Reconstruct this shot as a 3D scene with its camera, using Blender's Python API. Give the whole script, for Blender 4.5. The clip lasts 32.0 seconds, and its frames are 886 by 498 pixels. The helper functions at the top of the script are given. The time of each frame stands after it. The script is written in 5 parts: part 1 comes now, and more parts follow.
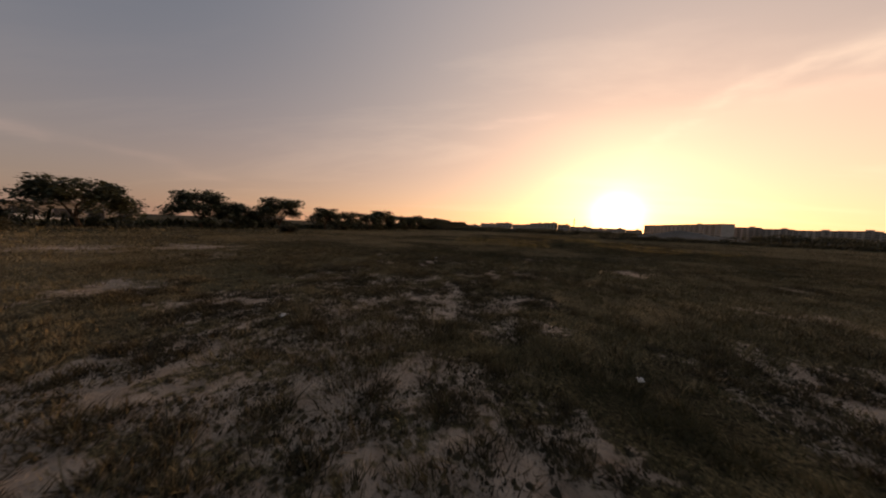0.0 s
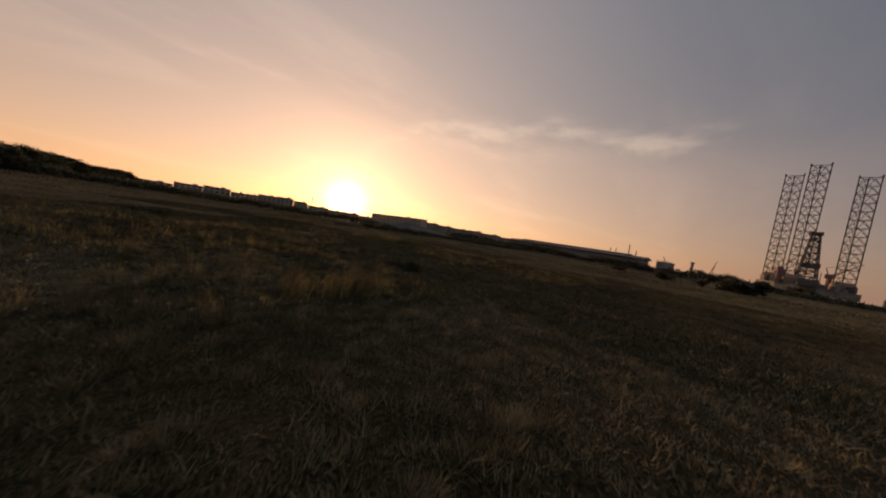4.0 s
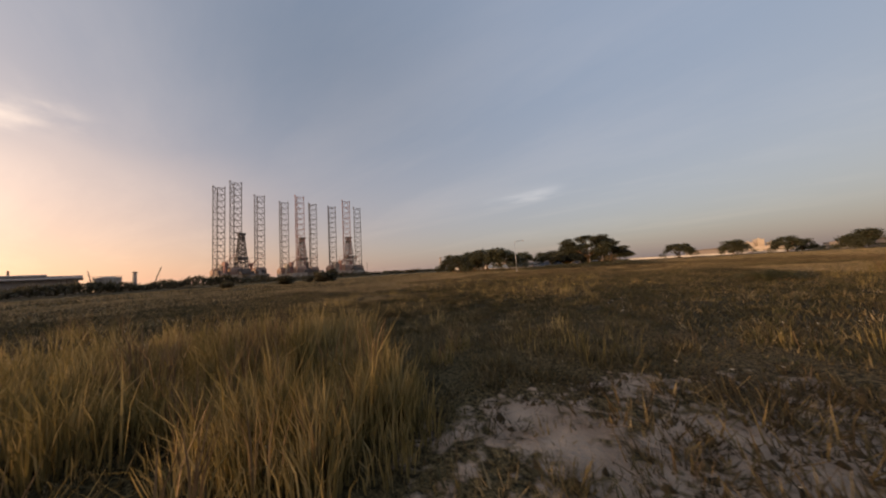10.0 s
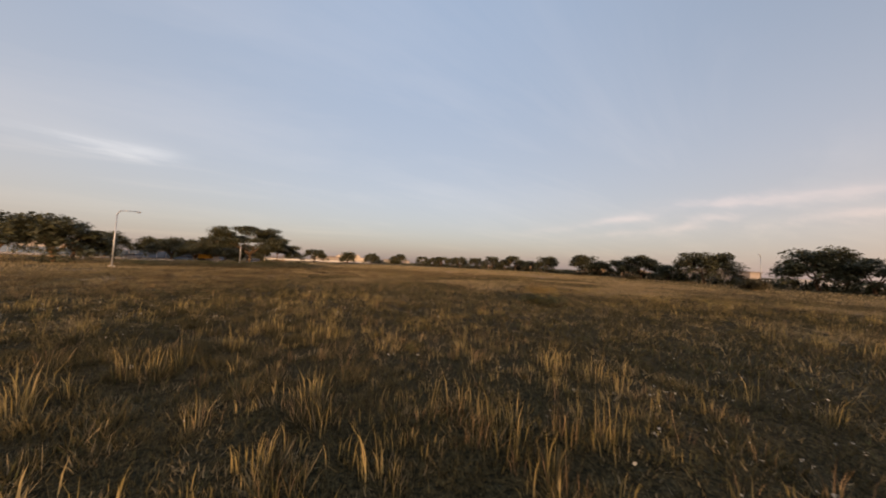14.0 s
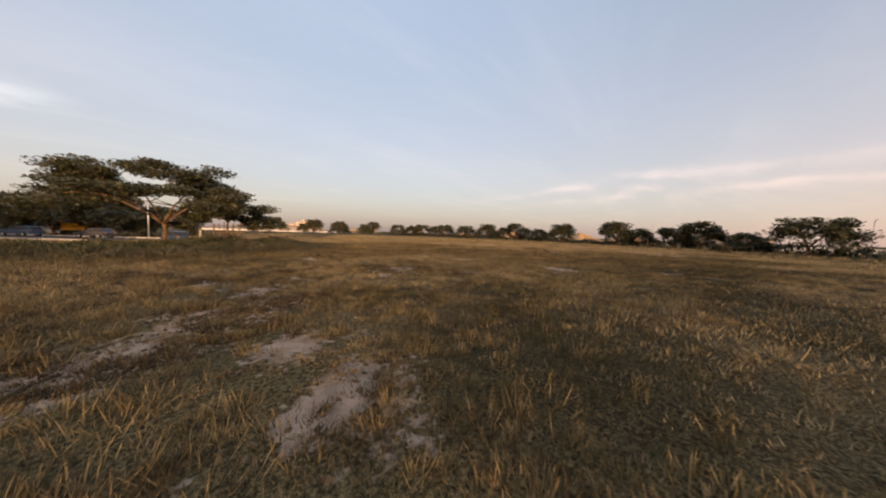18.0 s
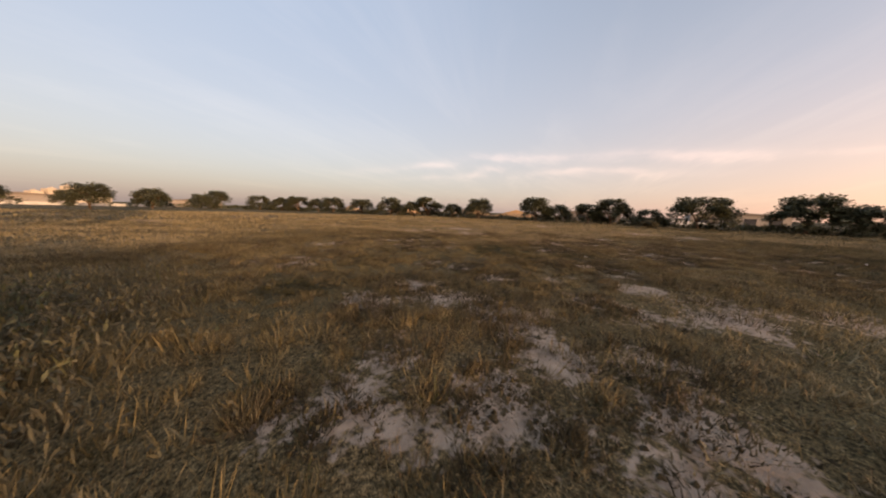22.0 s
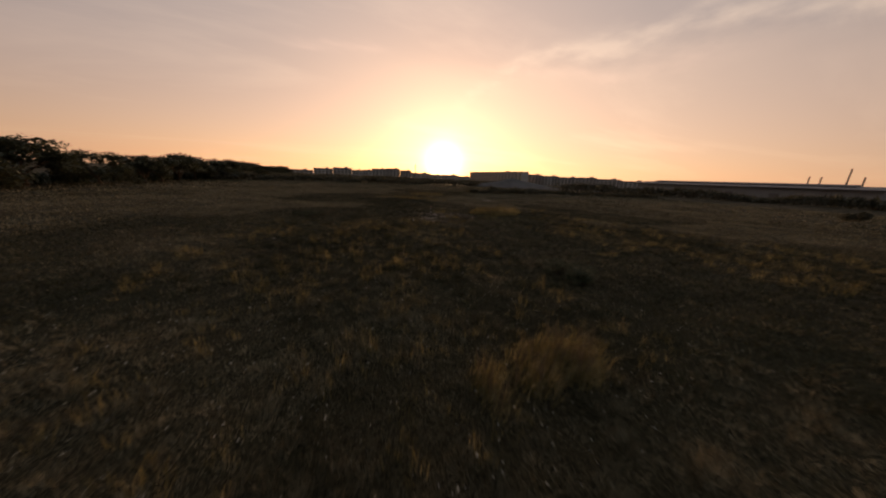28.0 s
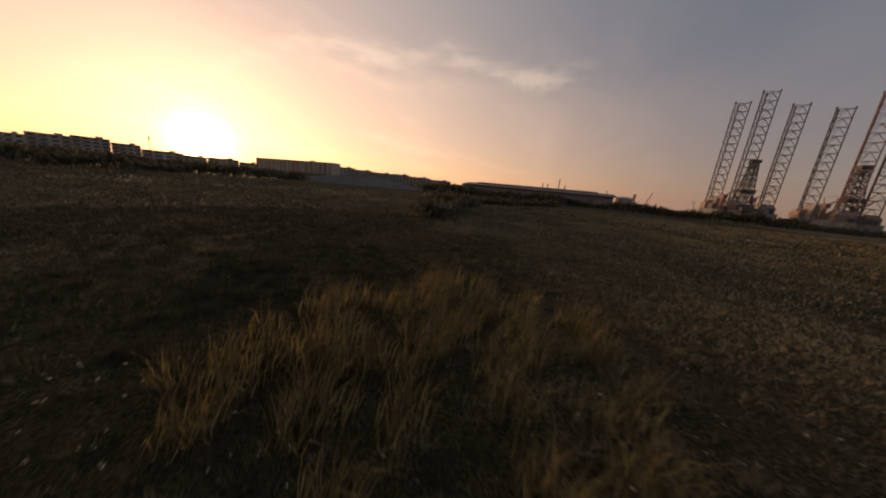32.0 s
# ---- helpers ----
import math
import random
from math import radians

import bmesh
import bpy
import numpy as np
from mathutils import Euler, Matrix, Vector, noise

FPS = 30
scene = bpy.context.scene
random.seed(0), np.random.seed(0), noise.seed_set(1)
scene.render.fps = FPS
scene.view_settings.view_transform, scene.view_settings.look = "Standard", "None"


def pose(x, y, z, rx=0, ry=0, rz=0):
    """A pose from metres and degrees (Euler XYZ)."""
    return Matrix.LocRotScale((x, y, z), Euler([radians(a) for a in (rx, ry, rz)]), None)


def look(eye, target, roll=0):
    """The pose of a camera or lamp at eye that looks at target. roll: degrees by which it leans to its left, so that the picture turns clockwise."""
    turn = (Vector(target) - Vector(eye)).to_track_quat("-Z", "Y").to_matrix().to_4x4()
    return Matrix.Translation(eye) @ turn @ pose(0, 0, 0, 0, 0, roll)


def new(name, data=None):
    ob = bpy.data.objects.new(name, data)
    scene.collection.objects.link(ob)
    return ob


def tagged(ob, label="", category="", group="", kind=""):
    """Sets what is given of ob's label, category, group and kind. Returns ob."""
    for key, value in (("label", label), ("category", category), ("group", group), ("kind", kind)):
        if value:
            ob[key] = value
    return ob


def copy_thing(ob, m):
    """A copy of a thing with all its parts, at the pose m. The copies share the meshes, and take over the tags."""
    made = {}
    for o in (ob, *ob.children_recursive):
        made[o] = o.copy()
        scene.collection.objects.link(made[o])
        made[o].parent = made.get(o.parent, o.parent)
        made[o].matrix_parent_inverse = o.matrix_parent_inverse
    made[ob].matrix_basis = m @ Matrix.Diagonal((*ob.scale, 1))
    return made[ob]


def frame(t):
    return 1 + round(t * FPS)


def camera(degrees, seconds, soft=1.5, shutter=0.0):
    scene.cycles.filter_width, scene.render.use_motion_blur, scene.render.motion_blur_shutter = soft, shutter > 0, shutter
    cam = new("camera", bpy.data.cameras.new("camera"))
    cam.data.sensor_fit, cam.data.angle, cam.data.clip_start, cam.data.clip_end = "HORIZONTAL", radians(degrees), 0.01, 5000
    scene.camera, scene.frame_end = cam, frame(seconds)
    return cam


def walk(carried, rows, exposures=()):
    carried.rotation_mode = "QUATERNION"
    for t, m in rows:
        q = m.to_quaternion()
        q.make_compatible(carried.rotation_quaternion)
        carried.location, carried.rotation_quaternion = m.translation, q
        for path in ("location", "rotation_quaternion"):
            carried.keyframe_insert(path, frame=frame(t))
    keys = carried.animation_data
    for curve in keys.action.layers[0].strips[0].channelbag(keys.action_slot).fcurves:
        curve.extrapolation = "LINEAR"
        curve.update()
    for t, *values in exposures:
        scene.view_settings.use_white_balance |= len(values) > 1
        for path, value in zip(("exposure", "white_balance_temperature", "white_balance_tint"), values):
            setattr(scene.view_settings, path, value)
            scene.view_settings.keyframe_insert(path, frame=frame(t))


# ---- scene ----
cam = camera(117.1, 32.0, soft=2.0, shutter=0.08)
PATH = [
    (0, (-4.50, 8.20, 2.89), (-5.843, 18.076, 2.050), 2.40),
    (0.5, (-6.44, 12.15, 2.98), (-6.608, 22.105, 2.001), 2.68),
    (1, (-8.14, 16.77, 2.90), (-7.004, 26.644, 1.823), 2.98),
    (1.5, (-9.42, 22.11, 2.63), (-7.081, 31.772, 1.504), 3.21),
    (2, (-10.28, 27.80, 2.30), (-6.710, 37.072, 1.194), 3.53),
    (2.5, (-10.80, 33.55, 2.04), (-5.953, 42.230, 0.997), 4.04),
    (4.5, (0.94, 48.70, 3.13), (8.508, 55.229, 2.817), 9.91),
    (5, (1.68, 51.57, 3.44), (9.742, 57.492, 3.393), 8.68),
    (5.5, (1.38, 54.97, 3.69), (10.000, 60.037, 3.811), 7.33),
    (6, (-0.52, 60.12, 3.59), (8.666, 64.076, 3.741), 5.95),
    (6.5, (-2.14, 66.83, 3.19), (7.515, 69.415, 3.325), 4.27),
    (7, (-1.69, 73.25, 2.83), (8.262, 74.191, 2.969), 2.44),
    (7.5, (0.05, 78.06, 2.66), (10.013, 77.262, 2.837), 1.01),
    (8, (2.19, 81.15, 2.51), (11.912, 78.841, 2.779), 0.01),
    (8.5, (5.24, 83.32, 2.24), (14.537, 79.661, 2.650), -0.68),
    (9, (9.10, 85.02, 1.95), (17.677, 79.919, 2.502), -1.21),
    (9.5, (12.77, 86.27, 1.76), (20.294, 79.720, 2.442), -2.05),
    (10, (16.06, 86.75, 1.77), (22.125, 78.836, 2.513), -3.36),
    (10.5, (19.25, 86.24, 1.95), (23.446, 77.187, 2.639), -4.76),
    (11, (21.90, 85.25, 2.12), (23.802, 75.445, 2.694), -5.62),
    (11.5, (23.72, 83.95, 2.09), (23.283, 73.974, 2.575), -5.37),
    (12, (24.94, 82.36, 1.83), (22.595, 72.653, 2.338), -3.73),
    (12.5, (25.46, 80.62, 1.60), (21.731, 71.358, 2.224), -1.34),
    (13, (25.39, 78.58, 1.67), (20.779, 69.738, 2.371), 0.70),
    (13.5, (25.56, 76.30, 1.99), (20.495, 67.708, 2.668), 1.91),
    (14, (26.16, 73.73, 2.36), (20.881, 65.253, 2.925), 2.38),
    (14.5, (26.75, 70.68, 2.66), (21.293, 62.312, 3.072), 2.59),
    (16.5, (28.66, 49.93, 1.76), (22.394, 42.144, 1.651), 1.99),
    (17, (28.32, 46.15, 2.17), (21.937, 38.460, 1.903), 1.95),
    (17.5, (27.95, 42.59, 2.44), (21.462, 34.990, 2.021), 1.84),
    (18, (27.52, 39.12, 2.51), (20.928, 31.616, 1.945), 1.74),
    (18.5, (26.90, 35.73, 2.51), (20.258, 28.283, 1.815), 1.85),
    (19, (26.00, 32.33, 2.56), (19.348, 24.911, 1.754), 2.53),
    (19.5, (24.92, 28.83, 2.67), (18.228, 21.455, 1.761), 3.76),
    (20, (23.84, 25.43, 2.77), (17.129, 18.084, 1.762), 5.03),
    (20.5, (22.82, 22.08, 2.80), (15.905, 14.937, 1.704), 5.77),
    (21, (21.75, 18.59, 2.80), (14.323, 11.992, 1.617), 5.46),
    (21.5, (20.54, 15.00, 2.81), (12.257, 9.538, 1.548), 3.91),
    (22, (19.15, 11.62, 2.87), (9.981, 7.872, 1.487), 1.72),
    (22.5, (17.41, 8.72, 2.86), (7.682, 6.982, 1.324), -0.02),
    (23, (15.06, 6.41, 2.69), (5.204, 6.892, 1.057), -0.71),
    (23.5, (12.03, 4.88, 2.58), (2.571, 7.648, 0.900), -0.78),
    (24, (8.44, 4.47, 2.62), (-0.142, 9.288, 0.850), -0.59),
    (24.5, (4.68, 5.17, 2.62), (-2.581, 11.775, 0.732), -0.13),
    (25, (1.21, 6.59, 2.62), (-4.329, 14.672, 0.628), 0.61),
    (25.5, (-2.01, 8.73, 2.62), (-5.450, 17.889, 0.562), 1.25),
    (26, (-4.89, 11.75, 2.58), (-6.362, 21.390, 0.378), 1.02),
    (26.5, (-7.24, 15.28, 2.46), (-6.851, 24.985, 0.076), 0.27),
    (28.5, (0.10, 63.61, 5.33), (4.724, 72.098, 2.782), 3.93),
    (29, (2.11, 72.79, 5.27), (7.071, 81.065, 2.629), 4.98),
    (29.5, (3.84, 81.08, 5.07), (9.443, 88.921, 2.394), 6.10),
    (30, (5.61, 89.13, 4.84), (11.627, 96.676, 2.215), 6.92),
    (30.5, (7.77, 97.19, 4.66), (14.205, 104.412, 2.130), 7.54),
    (31, (10.68, 105.22, 4.43), (17.535, 112.089, 2.027), 7.86),
    (31.5, (15.33, 114.09, 4.07), (23.234, 119.784, 1.814), 7.24),
    (32, (21.67, 124.09, 3.72), (30.573, 128.063, 1.493), 5.68),
]
EXPOSURES = [
    (0.0, -0.85, 8250, 16), (2.5, -1.1, 8250, 16), (4.5, -1.15, 8000, 16), (6.0, -1.0, 7900, 16), (7.0, -0.92, 7900, 16), (8.0, -0.55, 7750, 16), (9.0, -0.2, 7750, 15),
    (10.0, 0.0, 7800, 14), (12.0, 0.45, 7850, 14), (13.0, 0.43, 7900, 14), (14.0, 0.4, 7900, 14), (17.0, 0.56, 7950, 14), (20.0, 0.7, 8050, 15), (23.0, 0.54, 8100, 15), (24.0, 0.0, 7950, 15), (25.0, -0.5, 8150, 16),
    (26.0, -0.85, 8200, 16), (29.0, -0.95, 8050, 16), (31.0, -0.92, 8100, 16), (32.0, -0.92, 8000, 16),
]
walk(cam, [(t, look(eye, target, roll)) for t, eye, target, roll in PATH], EXPOSURES)

# ---- light ----
SUN_AZ, SUN_EL = radians(24.4), radians(3.2)
SUN_DIR = Vector((math.sin(SUN_AZ) * math.cos(SUN_EL), math.cos(SUN_AZ) * math.cos(SUN_EL), math.sin(SUN_EL)))
SKY_AIR, SKY_DUST, SKY_OZONE = 1.0, 1.0, 2.5
GLOW_FAR, GLOW_WIDE, GLOW_MID, GLOW_CORE = (7.6, 5.7, 4.0), (5.2, 2.6, 1.45), (7.4, 4.4, 3.2), (48, 40, 31)
HAZE_SUN, HAZE_ANTI, HAZE_ALL, ZENITH = (11.9, 4.25, 0.95), (1.7, 1.25, 1.45), (2.7, 2.75, 3.05), (-0.6, 0.6, 2.5)
CLOUD_COLOUR, CLOUD_SUN, CLOUD_BASE, CLOUD_TURN, CLOUD_SHIFT = (5.5, 4.4, 3.2), 0.5, 0.1, 35.0, (3.1, 0.4, 0)
WEST_STREAK, EAST_STREAK, EAST_VEIL, SOUTH_STREAK = (1.5, 0.95, 0.75), (4.2, 3.4, 2.5), (2.6, 1.8, 1.1), (1.3, 1.3, 1.3)
DUSK, SIDE = 0.58, 0.24


def make_world():
    """A clear evening sky with dust near the sun, thin high cloud, and the sun's bright aureole."""
    w = bpy.data.worlds.new("sky")
    scene.world = w
    w.use_nodes = True
    nt = w.node_tree
    nt.nodes.clear()
    N, L = nt.nodes.new, nt.links.new

    def math_node(op, a, b=None):
        m = N("ShaderNodeMath")
        m.operation = op
        for i, v in enumerate((a, b)):
            if v is None:
                continue
            if isinstance(v, (int, float)):
                m.inputs[i].default_value = v
            else:
                L(v, m.inputs[i])
        return m.outputs[0]

    def scaled(fac, colour):
        v = N("ShaderNodeVectorMath")
        v.operation = "SCALE"
        v.inputs[0].default_value = colour
        L(fac, v.inputs["Scale"])
        return v.outputs[0]

    def plus(a, b):
        v = N("ShaderNodeVectorMath")
        v.operation = "ADD"
        L(a, v.inputs[0])
        L(b, v.inputs[1])
        return v.outputs[0]

    out, bg, sky, tc = N("ShaderNodeOutputWorld"), N("ShaderNodeBackground"), N("ShaderNodeTexSky"), N("ShaderNodeTexCoord")
    sky.sky_type = "NISHITA"
    sky.sun_disc = False
    sky.sun_elevation, sky.sun_rotation = SUN_EL, SUN_AZ
    sky.air_density, sky.dust_density, sky.ozone_density = SKY_AIR, SKY_DUST, SKY_OZONE
    way = tc.outputs["Generated"]
    # thin cirrus: noise on a flat layer high above
    sep = N("ShaderNodeSeparateXYZ")
    L(way, sep.inputs[0])
    lift = math_node("MAXIMUM", math_node("ADD", sep.outputs["Z"], 0.09), 0.02)
    com = N("ShaderNodeCombineXYZ")
    L(math_node("DIVIDE", sep.outputs["X"], lift), com.inputs[0])
    L(math_node("DIVIDE", sep.outputs["Y"], lift), com.inputs[1])
    mp = N("ShaderNodeMapping")
    mp.inputs["Rotation"].default_value[2] = radians(CLOUD_TURN)
    mp.inputs["Scale"].default_value = (0.16, 0.5, 1)
    mp.inputs["Location"].default_value = CLOUD_SHIFT
    L(com.outputs[0], mp.inputs["Vector"])
    ns = N("ShaderNodeTexNoise")
    ns.inputs["Scale"].default_value, ns.inputs["Detail"].default_value, ns.inputs["Roughness"].default_value = 1.6, 9, 0.62
    ns.inputs["Distortion"].default_value = 0.5
    L(mp.outputs[0], ns.inputs["Vector"])
    mr = N("ShaderNodeMapRange")
    mr.inputs["From Min"].default_value, mr.inputs["From Max"].default_value = 0.5, 0.74
    L(ns.outputs["Fac"], mr.inputs["Value"])
    # how near the way lies to the sun
    dot = N("ShaderNodeVectorMath")
    dot.operation = "DOT_PRODUCT"
    dot.inputs[1].default_value = SUN_DIR
    L(way, dot.inputs[0])
    near = math_node("MAXIMUM", dot.outputs["Value"], 0.0)
    far, wide, mid, core = [math_node("POWER", near, float(k)) for k in (2.2, 11, 70, 750)]
    glow = plus(plus(scaled(far, GLOW_FAR), scaled(wide, GLOW_WIDE)), plus(scaled(mid, GLOW_MID), scaled(core, GLOW_CORE)))
    cloud_fac = math_node("MULTIPLY", mr.outputs[0], math_node("ADD", math_node("MULTIPLY", far, CLOUD_SUN), CLOUD_BASE))
    cloud = scaled(cloud_fac, CLOUD_COLOUR)
    # long streaks of cirrus, by bearing and height in degrees
    az = math_node("MULTIPLY", math_node("ARCTAN2", sep.outputs["X"], sep.outputs["Y"]), 57.2958)
    el = math_node("MULTIPLY", math_node("ARCSINE", sep.outputs["Z"]), 57.2958)
    wisp = math_node("MULTIPLY", math_node("SUBTRACT", ns.outputs["Fac"], 0.5), 14.0)
    fine = N("ShaderNodeTexNoise")
    fine.inputs["Scale"].default_value, fine.inputs["Detail"].default_value = 7.0, 8
    flat = N("ShaderNodeMapping")
    flat.inputs["Scale"].default_value = (1.0, 1.0, 2.6)
    L(way, flat.inputs["Vector"])
    L(flat.outputs[0], fine.inputs["Vector"])
    torn = N("ShaderNodeMapRange")
    torn.inputs["From Min"].default_value, torn.inputs["From Max"].default_value = 0.38, 0.62
    L(fine.outputs["Fac"], torn.inputs["Value"])

    def window(value, lo, hi, soft):
        up, down = N("ShaderNodeMapRange"), N("ShaderNodeMapRange")
        up.interpolation_type = down.interpolation_type = "SMOOTHSTEP"
        for m, a, b in ((up, lo - soft, lo + soft), (down, hi + soft, hi - soft)):
            m.inputs["From Min"].default_value, m.inputs["From Max"].default_value = a, b
            L(value, m.inputs["Value"])
        return math_node("MULTIPLY", up.outputs[0], down.outputs[0])

    def streak(height, width, lo, hi, soft, ragged=0.6, wave=1.0):
        d = math_node("DIVIDE", math_node("ADD", math_node("SUBTRACT", el, height), math_node("MULTIPLY", wisp, wave)), width)
        m = math_node("DIVIDE", 1.0, math_node("ADD", 1.0, math_node("POWER", math_node("ABSOLUTE", d), 3.0)))
        m = math_node("MULTIPLY", m, window(az, lo, hi, soft))
        return math_node("MULTIPLY", m, math_node("ADD", math_node("MULTIPLY", torn.outputs[0], ragged), 1 - ragged))

    b2 = math_node("ADD", az, 92.0)
    west = math_node("SUBTRACT", 10.6, math_node("MULTIPLY", math_node("MULTIPLY", b2, b2), 0.0022))
    cloud = plus(cloud, scaled(streak(west, 0.7, -125.0, -48.0, 12.0, 0.8, 0.45), WEST_STREAK))
    cloud = plus(cloud, scaled(streak(math_node("SUBTRACT", west, 2.6), 0.6, -118.0, -72.0, 10.0, 0.9, 0.45), WEST_STREAK))
    rise = math_node("SUBTRACT", 20.6, math_node("MULTIPLY", math_node("MAXIMUM", math_node("SUBTRACT", 38.0, az), 0.0), 0.8))
    cloud = plus(cloud, scaled(streak(rise, 1.5, 30.0, 88.0, 8.0, 0.9, 0.95), EAST_STREAK))
    cloud = plus(cloud, scaled(streak(math_node("SUBTRACT", rise, 3.4), 1.1, 36.0, 66.0, 8.0, 1.0, 1.1), WEST_STREAK))
    cloud = plus(cloud, scaled(streak(19.5, 0.8, -2.0, 13.0, 4.0, 1.0, 1.2), WEST_STREAK))
    cloud = plus(cloud, scaled(streak(14.5, 0.9, 154.0, 166.0, 4.0), SOUTH_STREAK))
    veil = math_node("MULTIPLY", window(math_node("ADD", el, wisp), -8.0, 18.5, 3.0), window(az, 22.0, 88.0, 34.0))
    cloud = plus(cloud, scaled(veil, EAST_VEIL))
    # milky evening haze over the whole sky, thicker towards the horizon
    hz = math_node("POWER", math_node("SUBTRACT", 1.0, math_node("MAXIMUM", sep.outputs["Z"], 0.0)), 5.0)
    whole = N("ShaderNodeValue")
    whole.outputs[0].default_value = 1.0
    sunny = math_node("ADD", math_node("MULTIPLY", dot.outputs["Value"], 0.5), 0.5)
    haze = plus(plus(plus(scaled(math_node("MULTIPLY", hz, math_node("POWER", sunny, 2.2)), HAZE_SUN), scaled(math_node("MULTIPLY", hz, math_node("SUBTRACT", 1.0, sunny)), HAZE_ANTI)), scaled(whole.outputs[0], HAZE_ALL)), scaled(math_node("MAXIMUM", sep.outputs["Z"], 0.0), ZENITH))
    # dusk dims the low sky away from the sun
    low = math_node("POWER", math_node("SUBTRACT", 1.0, math_node("MAXIMUM", sep.outputs["Z"], 0.0)), 9.0)
    away = math_node("SUBTRACT", 1.0, math_node("POWER", math_node("ADD", math_node("MULTIPLY", dot.outputs["Value"], 0.5), 0.5), 0.75))
    dim = math_node("SUBTRACT", 1.0, math_node("MULTIPLY", math_node("MULTIPLY", low, away), DUSK))
    # the upper sky is deepest at right angles to the sun
    across = math_node("POWER", math_node("SUBTRACT", 1.0, math_node("MULTIPLY", dot.outputs["Value"], dot.outputs["Value"])), 3.0)
    upper = N("ShaderNodeMapRange")
    upper.interpolation_type = "SMOOTHSTEP"
    upper.inputs["From Min"].default_value, upper.inputs["From Max"].default_value = 0.22, 0.7
    L(sep.outputs["Z"], upper.inputs["Value"])
    dim = math_node("MULTIPLY", dim, math_node("SUBTRACT", 1.0, math_node("MULTIPLY", math_node("MULTIPLY", across, upper.outputs[0]), SIDE)))
    total = N("ShaderNodeVectorMath")
    total.operation = "SCALE"
    L(plus(plus(sky.outputs[0], haze), plus(glow, cloud)), total.inputs[0])
    L(dim, total.inputs["Scale"])
    L(total.outputs[0], bg.inputs["Color"])
    bg.inputs["Strength"].default_value = 0.1
    L(bg.outputs[0], out.inputs["Surface"])


make_world()
sun_data = bpy.data.lights.new("sun", "SUN")
sun_data.energy, sun_data.angle, sun_data.color = 3.1, radians(0.6), (1.0, 0.68, 0.42)
sun = new("sun", sun_data)
sun.matrix_world = look(SUN_DIR * 200, (0, 0, 0))

# ---- materials ----
def material(name, colours, scale=1.0, rough=0.8, metal=0.0, bump=0.0, fine=20.0, spread=0.0, translucent=0.0, island=False, spec=0.3):
    """Noise at two scales between two or three base colours; spread: how much each object's or piece's own tone varies."""
    m = bpy.data.materials.new(name)
    m.use_nodes = True
    nt = m.node_tree
    N, L = nt.nodes.new, nt.links.new
    b = nt.nodes["Principled BSDF"]
    tc = N("ShaderNodeTexCoord")
    n1, n2 = N("ShaderNodeTexNoise"), N("ShaderNodeTexNoise")
    n1.inputs["Scale"].default_value, n1.inputs["Detail"].default_value = scale, 6
    n2.inputs["Scale"].default_value, n2.inputs["Detail"].default_value = scale * fine, 4
    L(tc.outputs["Object"], n1.inputs["Vector"])
    L(tc.outputs["Object"], n2.inputs["Vector"])
    mix = N("ShaderNodeMath")
    mix.operation = "MULTIPLY_ADD"
    mix.inputs[1].default_value = 0.45
    L(n2.outputs["Fac"], mix.inputs[0])
    m2 = N("ShaderNodeMath")
    m2.operation = "MULTIPLY"
    m2.inputs[1].default_value = 0.55
    L(n1.outputs["Fac"], m2.inputs[0])
    L(m2.outputs[0], mix.inputs[2])
    ramp = N("ShaderNodeValToRGB")
    els = ramp.color_ramp.elements
    els[0].position, els[1].position = 0.35, 0.65
    els[0].color, els[1].color = (*colours[0], 1), (*colours[-1], 1)
    if len(colours) == 3:
        e = els.new(0.5)
        e.color = (*colours[1], 1)
    L(mix.outputs[0], ramp.inputs["Fac"])
    col = ramp.outputs["Color"]
    if spread:
        hsv = N("ShaderNodeHueSaturation")
        if island:
            rnd = N("ShaderNodeNewGeometry").outputs["Random Per Island"]
        else:
            rnd = N("ShaderNodeObjectInfo").outputs["Random"]
        mr = N("ShaderNodeMapRange")
        mr.inputs["To Min"].default_value, mr.inputs["To Max"].default_value = 1 - spread, 1 + spread
        L(rnd, mr.inputs["Value"])
        L(mr.outputs[0], hsv.inputs["Value"])
        L(col, hsv.inputs["Color"])
        col = hsv.outputs["Color"]
    L(col, b.inputs["Base Color"])
    b.inputs["Roughness"].default_value, b.inputs["Metallic"].default_value = rough, metal
    b.inputs["Specular IOR Level"].default_value = spec
    if bump:
        bp = N("ShaderNodeBump")
        bp.inputs["Strength"].default_value, bp.inputs["Distance"].default_value = 0.6, bump
        L(mix.outputs[0], bp.inputs["Height"])
        L(bp.outputs["Normal"], b.inputs["Normal"])
    if translucent:
        tr, ms = N("ShaderNodeBsdfTranslucent"), N("ShaderNodeMixShader")
        ms.inputs[0].default_value = translucent
        L(col, tr.inputs["Color"])
        L(b.outputs[0], ms.inputs[1])
        L(tr.outputs[0], ms.inputs[2])
        L(ms.outputs[0], nt.nodes["Material Output"].inputs["Surface"])
    return m


